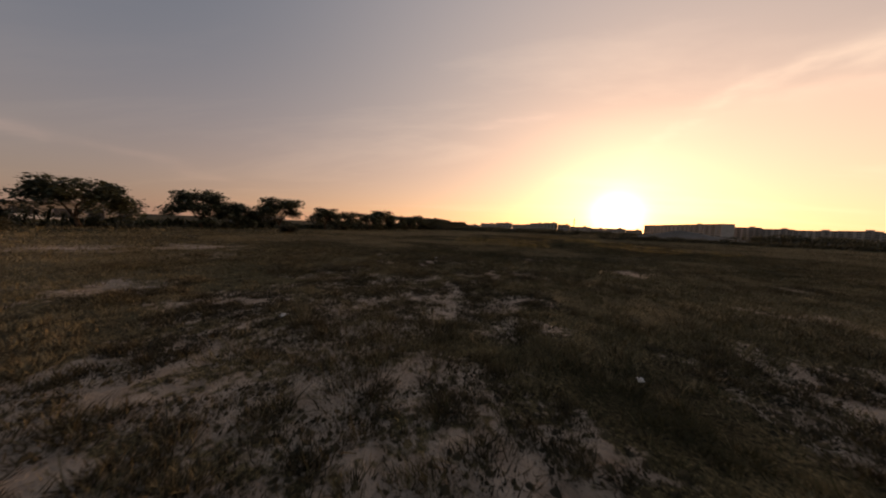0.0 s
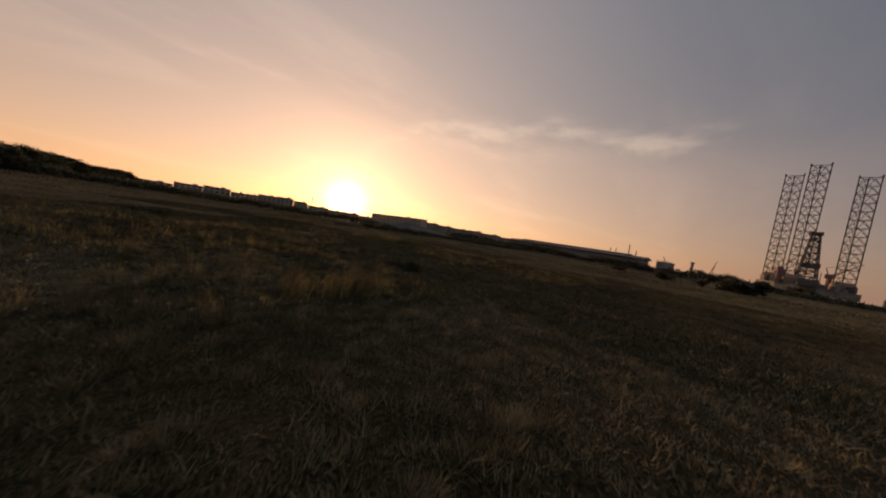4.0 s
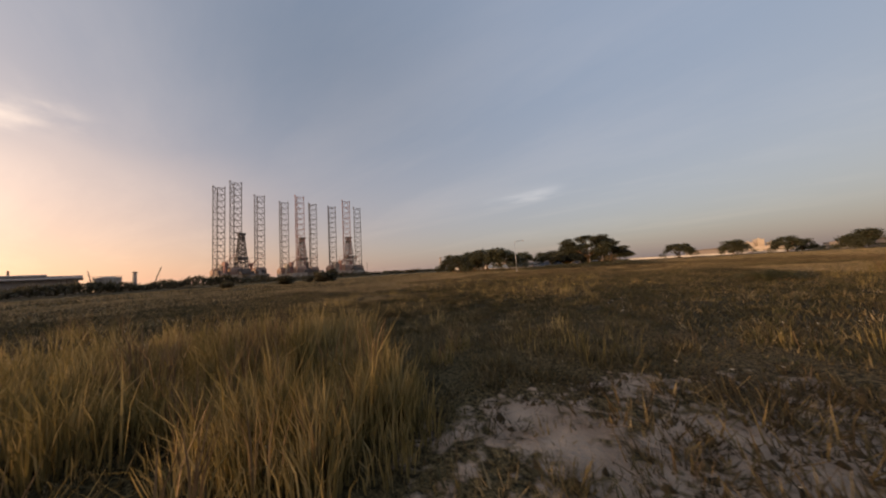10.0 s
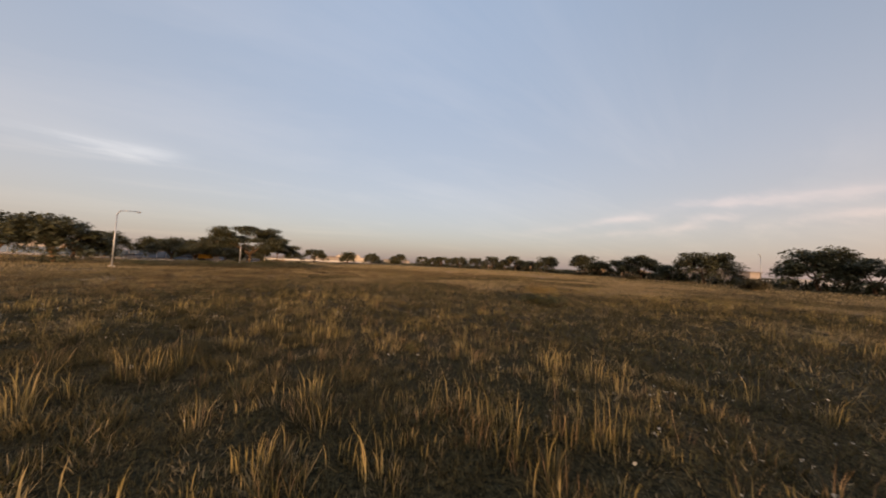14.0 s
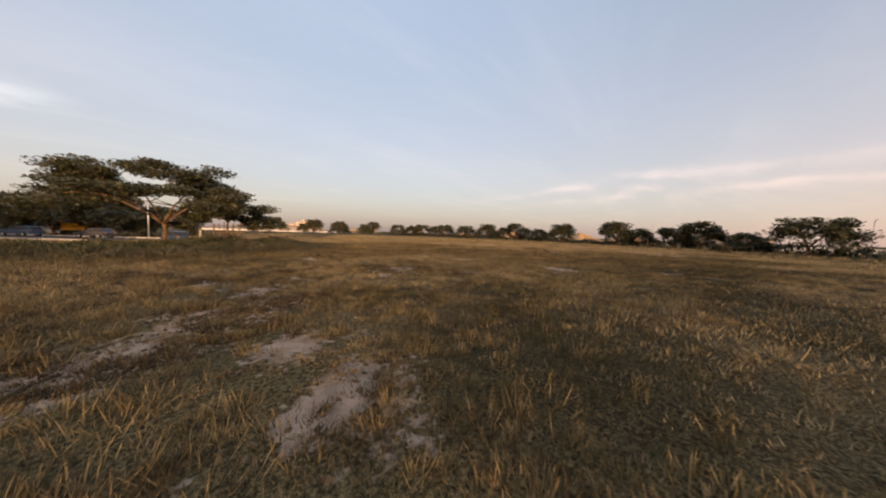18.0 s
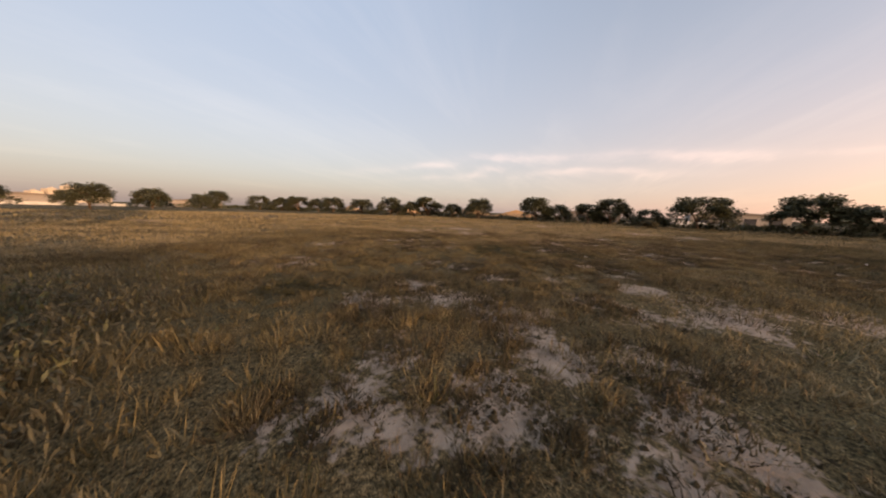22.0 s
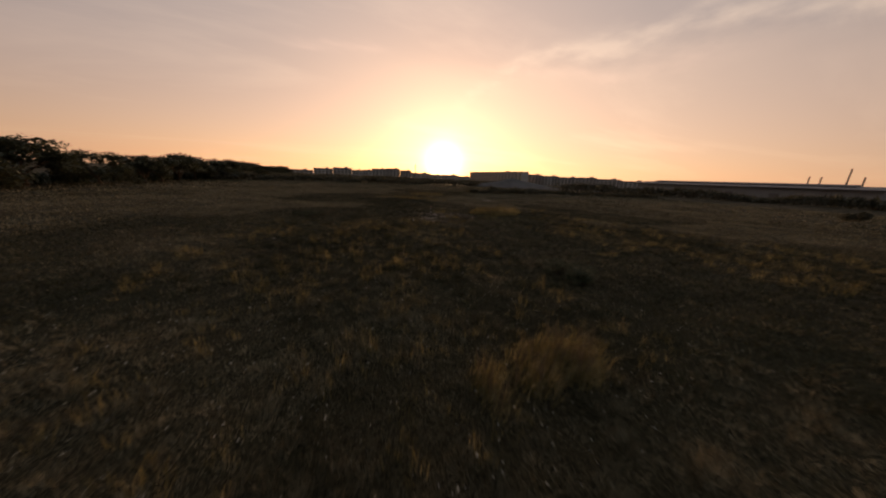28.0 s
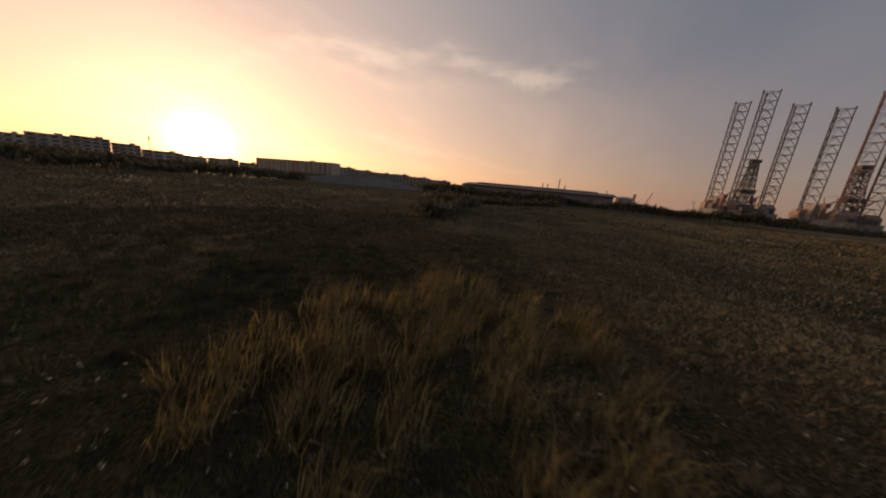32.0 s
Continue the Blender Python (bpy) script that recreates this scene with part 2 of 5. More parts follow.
def blade_material(name, low, mid, high, translucent=0.06):
    """Grass: each blade its own tone, patches of tone over the field, paler towards the tip."""
    m = bpy.data.materials.new(name)
    m.use_nodes = True
    nt = m.node_tree
    N, L = nt.nodes.new, nt.links.new
    b = nt.nodes["Principled BSDF"]
    geo, tc, ns = N("ShaderNodeNewGeometry"), N("ShaderNodeTexCoord"), N("ShaderNodeTexNoise")
    ns.inputs["Scale"].default_value, ns.inputs["Detail"].default_value = 0.16, 5
    L(tc.outputs["Object"], ns.inputs["Vector"])
    a = N("ShaderNodeMath")
    a.operation = "MULTIPLY_ADD"
    a.inputs[1].default_value = 0.55
    L(geo.outputs["Random Per Island"], a.inputs[0])
    c = N("ShaderNodeMapRange")
    c.inputs["From Min"].default_value, c.inputs["From Max"].default_value = 0.35, 0.65
    c.inputs["To Min"].default_value, c.inputs["To Max"].default_value = 0.0, 0.45
    L(ns.outputs["Fac"], c.inputs["Value"])
    # tufts differ from one another
    n2, c2, s2 = N("ShaderNodeTexNoise"), N("ShaderNodeMapRange"), N("ShaderNodeMath")
    n2.inputs["Scale"].default_value, n2.inputs["Detail"].default_value = 2.4, 2
    L(tc.outputs["Object"], n2.inputs["Vector"])
    c2.inputs["From Min"].default_value, c2.inputs["From Max"].default_value = 0.35, 0.65
    c2.inputs["To Min"].default_value, c2.inputs["To Max"].default_value = -0.2, 0.25
    L(n2.outputs["Fac"], c2.inputs["Value"])
    s2.operation = "ADD"
    L(c.outputs[0], s2.inputs[0])
    L(c2.outputs[0], s2.inputs[1])
    L(s2.outputs[0], a.inputs[2])
    ramp = N("ShaderNodeValToRGB")
    els = ramp.color_ramp.elements
    els[0].color, els[1].color = (*low, 1), (*high, 1)
    els[0].position, els[1].position = 0.1, 0.9
    e = els.new(0.5)
    e.color = (*mid, 1)
    L(a.outputs[0], ramp.inputs["Fac"])
    L(ramp.outputs["Color"], b.inputs["Base Color"])
    b.inputs["Roughness"].default_value = 0.7
    b.inputs["Specular IOR Level"].default_value = 0.2
    tr, ms = N("ShaderNodeBsdfTranslucent"), N("ShaderNodeMixShader")
    ms.inputs[0].default_value = translucent
    L(ramp.outputs["Color"], tr.inputs["Color"])
    L(b.outputs[0], ms.inputs[1])
    L(tr.outputs[0], ms.inputs[2])
    L(ms.outputs[0], nt.nodes["Material Output"].inputs["Surface"])
    return m


def ground_material():
    """Soil and litter under the grass with gap shade painted in, pale sand where the vertex mask says so, at three
    scales.
    """
    m = bpy.data.materials.new("ground_soil_and_sand")
    m.use_nodes = True
    nt = m.node_tree
    N, L = nt.nodes.new, nt.links.new
    b = nt.nodes["Principled BSDF"]
    tc, at = N("ShaderNodeTexCoord"), N("ShaderNodeAttribute")
    at.attribute_name = "sand"

    def tex(scale, detail):
        n = N("ShaderNodeTexNoise")
        n.inputs["Scale"].default_value, n.inputs["Detail"].default_value = scale, detail
        L(tc.outputs["Object"], n.inputs["Vector"])
        return n.outputs["Fac"]

    def ramp(fac, stops):
        r = N("ShaderNodeValToRGB")
        e = r.color_ramp.elements
        e[0].position, e[0].color = stops[0][0], (*stops[0][1], 1)
        e[1].position, e[1].color = stops[-1][0], (*stops[-1][1], 1)
        for p, c in stops[1:-1]:
            x = e.new(p)
            x.color = (*c, 1)
        L(fac, r.inputs["Fac"])
        return r.outputs["Color"]

    big, mid, cell, hand, fine = tex(0.07, 6), tex(2.2, 8), tex(5.0, 7), tex(15, 5), tex(48, 5)
    # a mat of dead and living grass, painted dark for the shade between the tufts
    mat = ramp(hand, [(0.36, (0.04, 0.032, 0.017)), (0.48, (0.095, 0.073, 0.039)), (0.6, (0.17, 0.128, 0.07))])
    # shade between fibres, put into the colour where the bump dips
    fibre_shade = ramp(fine, [(0.36, (0.42, 0.42, 0.4)), (0.5, (0.95, 0.95, 0.93)), (0.64, (1.75, 1.7, 1.6))])
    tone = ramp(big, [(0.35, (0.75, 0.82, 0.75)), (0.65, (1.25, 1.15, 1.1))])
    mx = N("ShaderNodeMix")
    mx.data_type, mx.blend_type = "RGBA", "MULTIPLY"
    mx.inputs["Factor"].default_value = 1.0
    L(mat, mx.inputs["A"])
    L(fibre_shade, mx.inputs["B"])
    mt = N("ShaderNodeMix")
    mt.data_type, mt.blend_type = "RGBA", "MULTIPLY"
    mt.inputs["Factor"].default_value = 1.0
    # the lush mask multiplies the mat down to about 0.4
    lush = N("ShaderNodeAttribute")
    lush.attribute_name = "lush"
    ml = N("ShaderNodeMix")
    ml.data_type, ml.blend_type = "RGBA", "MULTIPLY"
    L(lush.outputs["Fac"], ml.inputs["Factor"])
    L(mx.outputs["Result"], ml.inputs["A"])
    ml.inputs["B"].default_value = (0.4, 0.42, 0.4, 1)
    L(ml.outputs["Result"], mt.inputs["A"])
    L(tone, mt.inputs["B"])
    sand = ramp(mid, [(0.3, (0.23, 0.168, 0.122)), (0.7, (0.44, 0.335, 0.25))])
    # the mask's edge is broken up by the middle noise
    e0 = N("ShaderNodeMath")
    e0.operation = "MULTIPLY"
    e0.inputs[1].default_value = 0.7
    L(at.outputs["Fac"], e0.inputs[0])
    e1 = N("ShaderNodeMath")
    e1.operation = "MULTIPLY_ADD"
    e1.inputs[1].default_value = 1.3
    L(cell, e1.inputs[0])
    L(e0.outputs[0], e1.inputs[2])
    e2 = N("ShaderNodeMapRange")
    e2.inputs["From Min"].default_value, e2.inputs["From Max"].default_value = 1.0, 1.17
    L(e1.outputs[0], e2.inputs["Value"])
    m2 = N("ShaderNodeMix")
    m2.data_type = "RGBA"
    L(e2.outputs[0], m2.inputs["Factor"])
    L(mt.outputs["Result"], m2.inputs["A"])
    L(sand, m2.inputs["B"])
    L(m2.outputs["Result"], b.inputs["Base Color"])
    b.inputs["Roughness"].default_value = 0.95
    b.inputs["Specular IOR Level"].default_value = 0.1
    bp = N("ShaderNodeBump")
    bp.inputs["Strength"].default_value, bp.inputs["Distance"].default_value = 0.8, 0.11
    h = N("ShaderNodeMath")
    h.operation = "MULTIPLY_ADD"
    h.inputs[1].default_value = 0.3
    L(fine, h.inputs[0])
    h2 = N("ShaderNodeMath")
    h2.operation = "MULTIPLY_ADD"
    h2.inputs[1].default_value = 0.6
    L(hand, h2.inputs[0])
    L(cell, h2.inputs[2])
    L(h2.outputs[0], h.inputs[2])
    L(h.outputs[0], bp.inputs["Height"])
    L(bp.outputs["Normal"], b.inputs["Normal"])
    return m


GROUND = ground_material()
BARK = material("bark", [(0.085, 0.052, 0.03), (0.19, 0.115, 0.066)], 3.0, 0.9, bump=0.03, fine=9, spread=0.15)
LEAF = material("leaves", [(0.05, 0.053, 0.03), (0.085, 0.085, 0.046), (0.135, 0.122, 0.066)], 1.2, 0.55, spread=0.35, island=True, translucent=0.25, fine=6)
BUSH = material("bush_leaves", [(0.038, 0.042, 0.019), (0.072, 0.073, 0.033), (0.14, 0.117, 0.056)], 0.8, 0.6, spread=0.4, island=True, translucent=0.25, fine=6)
# hedge leaves, their colour raised to stand in for distance haze
HEDGE = material("haze_pale_leaves", [(0.055, 0.05, 0.03), (0.1, 0.086, 0.05), (0.16, 0.13, 0.08)], 0.3, 0.7, spread=0.35, island=True, translucent=0.35, fine=6)
GRASS_DRY = blade_material("dry_grass", (0.12, 0.092, 0.05), (0.2, 0.156, 0.086), (0.31, 0.242, 0.14))
GRASS_GREEN = blade_material("green_grass", (0.074, 0.059, 0.028), (0.132, 0.103, 0.05), (0.21, 0.16, 0.082))
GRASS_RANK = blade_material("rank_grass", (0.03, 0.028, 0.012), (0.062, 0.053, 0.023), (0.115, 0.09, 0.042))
GRASS_TALL = blade_material("tall_straw_grass", (0.11, 0.09, 0.034), (0.24, 0.18, 0.068), (0.4, 0.3, 0.14), 0.36)
GRASS_RED = blade_material("reddish_stalks", (0.1, 0.064, 0.035), (0.17, 0.113, 0.06), (0.27, 0.19, 0.108), 0.1)
TUFT = blade_material("dark_tufts", (0.032, 0.024, 0.012), (0.062, 0.045, 0.022), (0.12, 0.085, 0.042))
WEED = blade_material("weed_leaves", (0.034, 0.036, 0.016), (0.06, 0.06, 0.024), (0.1, 0.092, 0.038))
SEED = blade_material("pale_seed_heads", (0.4, 0.36, 0.28), (0.5, 0.45, 0.36), (0.62, 0.57, 0.48), 0.4)
STEEL = material("rig_steel", [(0.09, 0.075, 0.07), (0.17, 0.145, 0.135)], 0.3, 0.6, 0.3, fine=8)
STEEL_RED = material("rig_red_paint", [(0.26, 0.13, 0.11), (0.38, 0.22, 0.19)], 0.3, 0.6, fine=8)
HULL_WHITE = material("hull_white_paint", [(0.2, 0.17, 0.15), (0.42, 0.38, 0.34)], 0.25, 0.55, fine=12)
HULL_RED = material("hull_rust_paint", [(0.22, 0.13, 0.1), (0.38, 0.27, 0.21)], 0.25, 0.6, fine=10)
CONCRETE = material("weathered_concrete", [(0.28, 0.25, 0.22), (0.42, 0.38, 0.34)], 0.25, 0.85, bump=0.01, fine=10)
# wall plaster, with the pallor of far haze mixed into its colour
PLASTER = material("haze_pale_plaster", [(0.48, 0.39, 0.32), (0.6, 0.5, 0.42)], 0.12, 0.85, fine=12, spread=0.12)
DARK_GLASS = material("window_glass", [(0.03, 0.03, 0.035), (0.06, 0.06, 0.065)], 0.4, 0.15, spec=0.5)
ROOF = material("sheet_roof", [(0.13, 0.1, 0.085), (0.2, 0.165, 0.14)], 0.2, 0.6, fine=14)
HALL_WALL = material("hall_cladding", [(0.22, 0.19, 0.17), (0.3, 0.26, 0.23)], 0.1, 0.6, fine=14)
GRAVEL = material("grey_stockpile", [(0.11, 0.09, 0.075), (0.19, 0.16, 0.135)], 0.15, 0.95, bump=0.15, fine=14)
EARTH = material("orange_earth", [(0.36, 0.19, 0.08), (0.56, 0.32, 0.15)], 0.12, 0.95, bump=0.2, fine=10)
PALE_EARTH = material("pale_earth", [(0.4, 0.32, 0.24), (0.56, 0.47, 0.37)], 0.12, 0.95, bump=0.15, fine=10)
WHITE_PAINT = material("white_paint", [(0.38, 0.35, 0.32), (0.54, 0.51, 0.47)], 0.6, 0.6, fine=14, bump=0.004)
LITTER = material("crumpled_plastic", [(0.5, 0.47, 0.44), (0.68, 0.64, 0.6)], 6.0, 0.5, fine=8, bump=0.01, spread=0.2)
RAG = material("faded_pink_cloth", [(0.42, 0.2, 0.15), (0.58, 0.32, 0.25)], 8.0, 0.85, fine=8, bump=0.01)
GALV = material("galvanised_steel", [(0.38, 0.38, 0.38), (0.52, 0.52, 0.52)], 1.0, 0.45, 0.6, fine=12)
WOOD = material("bare_stakes", [(0.13, 0.085, 0.05), (0.23, 0.155, 0.09)], 2.0, 0.85, fine=10, bump=0.01, spread=0.15)
ASPHALT = material("asphalt", [(0.05, 0.048, 0.046), (0.085, 0.08, 0.076)], 0.3, 0.9, fine=40, bump=0.01)
CAR_BLUE = material("car_blue_paint", [(0.05, 0.09, 0.15), (0.075, 0.125, 0.2)], 0.5, 0.3, 0.4, spec=0.5)
CAR_DARK = material("car_dark_paint", [(0.05, 0.05, 0.055), (0.08, 0.08, 0.085)], 0.5, 0.3, 0.3, spec=0.5)
RUBBER = material("rubber", [(0.015, 0.015, 0.015), (0.03, 0.03, 0.03)], 3.0, 0.9)
YELLOW = material("machine_yellow", [(0.5, 0.25, 0.03), (0.62, 0.34, 0.06)], 0.8, 0.5, fine=12)
NET_BLUE = material("blue_hoarding", [(0.08, 0.11, 0.16), (0.13, 0.17, 0.23)], 0.4, 0.7, fine=10)
CHIMNEY = material("chimney_steel", [(0.3, 0.26, 0.24), (0.42, 0.37, 0.34)], 0.3, 0.6, fine=10)

# ---- builders ----
class Geo:
    """Collects boxes, tubes and panels into one mesh."""

    def __init__(self):
        self.v, self.f = [], []

    def add(self, verts, faces):
        o = len(self.v)
        self.v += [tuple(p) for p in verts]
        self.f += [tuple(i + o for i in q) for q in faces]
        return self

    def box(self, c, s, rz=0.0, taper=1.0):
        x, y, z = s[0] / 2, s[1] / 2, s[2] / 2
        ca, sa = math.cos(rz), math.sin(rz)
        pts = []
        for k, h in ((1.0, -z), (taper, z)):
            for px, py in ((-x, -y), (x, -y), (x, y), (-x, y)):
                px, py = px * k, py * k
                pts.append((c[0] + px * ca - py * sa, c[1] + px * sa + py * ca, c[2] + h))
        return self.add(pts, [(3, 2, 1, 0), (4, 5, 6, 7), (0, 1, 5, 4), (1, 2, 6, 5), (2, 3, 7, 6), (3, 0, 4, 7)])

    def tube(self, p, q, r0, r1=None, n=6):
        r1 = r0 if r1 is None else r1
        p, q = Vector(p), Vector(q)
        d = (q - p).normalized()
        u = d.cross(Vector((0, 0, 1)) if abs(d.z) < 0.9 else Vector((1, 0, 0))).normalized()
        w = d.cross(u)
        pts = []
        for c, r in ((p, r0), (q, r1)):
            for i in range(n):
                a = 2 * math.pi * i / n
                pts.append(c + u * (r * math.cos(a)) + w * (r * math.sin(a)))
        fs = [(i, (i + 1) % n, n + (i + 1) % n, n + i) for i in range(n)]
        fs += [tuple(range(n - 1, -1, -1)), tuple(range(n, 2 * n))]
        return self.add(pts, fs)

    def prism(self, profile, a, b):
        """A closed outline of (x, z) drawn out along y from a to b."""
        n = len(profile)
        pts = [(x, a, z) for x, z in profile] + [(x, b, z) for x, z in profile]
        fs = [(i, (i + 1) % n, n + (i + 1) % n, n + i) for i in range(n)]
        return self.add(pts, fs + [tuple(range(n - 1, -1, -1)), tuple(range(n, 2 * n))])

    def mesh(self, name, mat, smooth=False):
        me = bpy.data.meshes.new(name)
        me.from_pydata(self.v, [], self.f)
        me.materials.append(mat)
        bm = bmesh.new()
        bm.from_mesh(me)
        bmesh.ops.recalc_face_normals(bm, faces=bm.faces)
        bm.to_mesh(me)
        bm.free()
        if smooth:
            me.polygons.foreach_set("use_smooth", [True] * len(me.polygons))
        return me


def part(name, geo, mat, parent=None, label="", smooth=False):
    me = geo if isinstance(geo, bpy.types.Mesh) else geo.mesh(name, mat, smooth)
    ob = new(name, me)
    if parent:
        ob.parent = parent
    if label:
        ob["label"] = label
    return ob


def thing(name, x, y, z, rz, label, category, group="", kind=""):
    ob = new(name)
    ob.empty_display_size = 0.3
    ob.matrix_world = pose(x, y, z, 0, 0, rz)
    return tagged(ob, label, category, group, kind)


def array_mesh(name, verts, tris, mat, smooth=False):
    """A mesh straight from arrays, for grass and leaves."""
    me = bpy.data.meshes.new(name)
    nv, nf = len(verts), len(tris)
    me.vertices.add(nv)
    me.vertices.foreach_set("co", np.ascontiguousarray(verts, dtype=np.float32).ravel())
    me.loops.add(3 * nf)
    me.loops.foreach_set("vertex_index", np.ascontiguousarray(tris, dtype=np.int32).ravel())
    me.polygons.add(nf)
    me.polygons.foreach_set("loop_start", np.arange(0, 3 * nf, 3, dtype=np.int32))
    me.polygons.foreach_set("use_smooth", np.full(nf, smooth))
    me.update(calc_edges=True)
    me.materials.append(mat)
    return me


RNG = np.random.default_rng(7)
LATTICE = RNG.random((256, 256))


def value_noise(x, y):
    xi, yi = np.floor(x).astype(int), np.floor(y).astype(int)
    fx, fy = x - xi, y - yi
    fx, fy = fx * fx * (3 - 2 * fx), fy * fy * (3 - 2 * fy)
    a, b = LATTICE[xi % 256, yi % 256], LATTICE[(xi + 1) % 256, yi % 256]
    c, d = LATTICE[xi % 256, (yi + 1) % 256], LATTICE[(xi + 1) % 256, (yi + 1) % 256]
    return (a * (1 - fx) + b * fx) * (1 - fy) + (c * (1 - fx) + d * fx) * fy


def fbm(x, y, octaves=4):
    x, y = np.asarray(x, float), np.asarray(y, float)
    out, amp, tot = 0.0, 1.0, 0.0
    for k in range(octaves):
        out = out + amp * value_noise(x * 2**k + 17.3 * k, y * 2**k + 5.1 * k)
        tot += amp
        amp *= 0.5
    return out / tot


# ---- the ground ----
# bare sandy patches: x, y, radius
SAND_SOUTH = [(-10.7, 12.3, 2.2), (-7.6, 14.3, 1.9), (-12.7, 15.9, 2.2), (-9.3, 17.7, 1.9), (-6.8, 11.5, 2.4), (-4.2, 11.6, 1.8), (-9.4, 11.6, 2.0), (-5.6, 17.6, 1.5), (-6.8, 19.2, 1.5), (1.6, 13.6, 1.5), (3.2, 14.8, 1.2), (-6.4, 16.6, 1.4), (-11.1, 20.2, 1.7), (-8.7, 20.6, 2.2), (-11.6, 21.2, 1.7), (-5.6, 20.4, 1.6), (-7.6, 22.6, 1.5), (-13.6, 22.0, 1.2), (2.4, 14.9, 1.2),
              (1.0, 12.6, 0.8), (-3.2, 16.4, 1.1), (-2.4, 19.4, 1.2), (-3.6, 18.6, 1.0), (-5.6, 21.6, 1.2), (-13.8, 16.7, 1.1), (-36.5, 25.2, 3.2), (-30.5, 30.2, 3.2), (-18.7, 16.6, 1.6), (-20.0, 12.5, 2.6)]
SAND_NORTH = [(-11.9, 24.3, 1.4), (-8.4, 23.0, 1.3), (-4.4, 22.6, 1.1), (-4.0, 25.2, 1.6), (-2.0, 26.2, 1.2), (-9.0, 27.7, 1.3), (-10.8, 27.2, 1.0), (-7.7, 31.1, 1.4), (-6.4, 30.5, 1.3), (-8.3, 29.6, 1.3),
              (-15.3, 34.6, 1.4), (-13.1, 33.0, 1.2), (-11.8, 35.4, 0.9), (-7.9, 32.5, 0.9), (0.8, 35.8, 1.4), (-7.3, 35.9, 0.7), (37, 110, 2.0), (-50, 8.9, 3.5)]
SAND_MIDDLE = [(30.0, 36.8, 1.6), (25.8, 35.2, 1.1), (29.2, 31.6, 1.3), (29.4, 20.6, 1.6), (28.2, 23.5, 1.4), (26.2, 26.6, 1.2), (25.7, 28.9, 1.3), (26.1, 32.6, 1.2), (27.6, 29.2, 1.1), (24.6, 34.9, 0.8),
               (19.5, 29.8, 0.7), (21.4, 13.0, 1.4), (21.0, 15.0, 0.9), (18.8, 13.0, 0.8), (16.6, 13.1, 0.9), (13.3, 13.9, 0.9), (8.3, 16.8, 1.2), (17.1, 18.1, 0.4), (19.2, 16.3, 0.4), (22.3, 12.5, 0.9),
               (19.3, 24.5, 1.4), (18.8, 22.5, 1.3), (17.0, 23.3, 1.2), (24.5, 20.1, 1.1), (23.8, 21.3, 0.8), (14.7, 26.8, 1.0)]
SAND_WEST = [(16.6, -0.1, 1.2), (15.1, 9.1, 1.0), (16.4, 9.2, 0.9), (15.3, 10.8, 0.9), (13.7, 12.0, 1.1), (14.8, 13.6, 1.1), (8.9, 16.6, 1.2), (11.8, 10.5, 1.2), (2.3, -4.8, 1.6), (8.7, -1.3, 1.4),
             (-2.4, -3.2, 1.8), (10.2, 7.0, 1.2), (11.4, 8.2, 1.2), (11.2, 9.9, 1.2), (12.4, 10.9, 1.1), (12.5, 6.2, 0.9), (9.6, 13.6, 1.2), (6.4, 14.6, 1.1), (6.0, 7.3, 1.2), (7.4, 9.4, 1.0)]
SAND_PAN = [(-0.5, 0.1, 1.1), (0.6, 1.9, 1.0), (-0.6, 3.2, 1.1), (-2.6, 3.2, 1.2), (-16.5, -7.0, 2.8), (-16.0, 0.8, 2.8), (6.1, 11.7, 0.9), (5.3, 5.5, 0.9), (7.6, 20.2, 1.2), (6.7, 29.7, 1.4), (-25, -3, 3.0)]
SAND_EAST = [(16.0, 85.4, 1.9), (13.6, 84.4, 2.1), (12.4, 85.6, 1.7), (11.4, 83.6, 1.8), (14.0, 82.8, 1.4), (12.3, 80.6, 1.2), (11.0, 80.6, 1.0), (15.6, 83.0, 1.3), (16.8, 83.9, 0.9), (14.6, 82.0, 1.1)]
# thick grass that no sand breaks through: x, y, radius
DENSE = [(0.3, 9.6, 2.0), (-1.4, 13.2, 1.5), (22.0, 29.8, 2.2), (20.5, 36.0, 4.2), (17.0, 31.5, 3.0), (17.8, 15.6, 1.6), (-14.6, 13.0, 1.6), (18.6, 14.6, 1.4), (16.2, 16.4, 1.8), (-2.6, 7.0, 2.0), (0.6, 7.4, 1.4), (22.4, 45.8, 4.4), (17.0, 47.0, 4.2), (25.2, 45.0, 1.6), (14.0, 41.0, 3.0), (12.3, 3.0, 1.5)]


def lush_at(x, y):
    """Where the sward is rank and darker: the north and the east of the field."""
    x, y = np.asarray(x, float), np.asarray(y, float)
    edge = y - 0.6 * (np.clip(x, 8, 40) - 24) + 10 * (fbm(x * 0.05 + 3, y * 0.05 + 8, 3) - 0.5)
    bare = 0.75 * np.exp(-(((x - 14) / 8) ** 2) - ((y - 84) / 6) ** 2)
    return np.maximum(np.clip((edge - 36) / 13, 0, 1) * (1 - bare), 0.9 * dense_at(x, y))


def dense_at(x, y):
    x, y = np.asarray(x, float), np.asarray(y, float)
    return np.max([np.clip(2.4 - 2 * np.hypot(x - px, y - py) / r, 0, 1) for px, py, r in DENSE], axis=0)


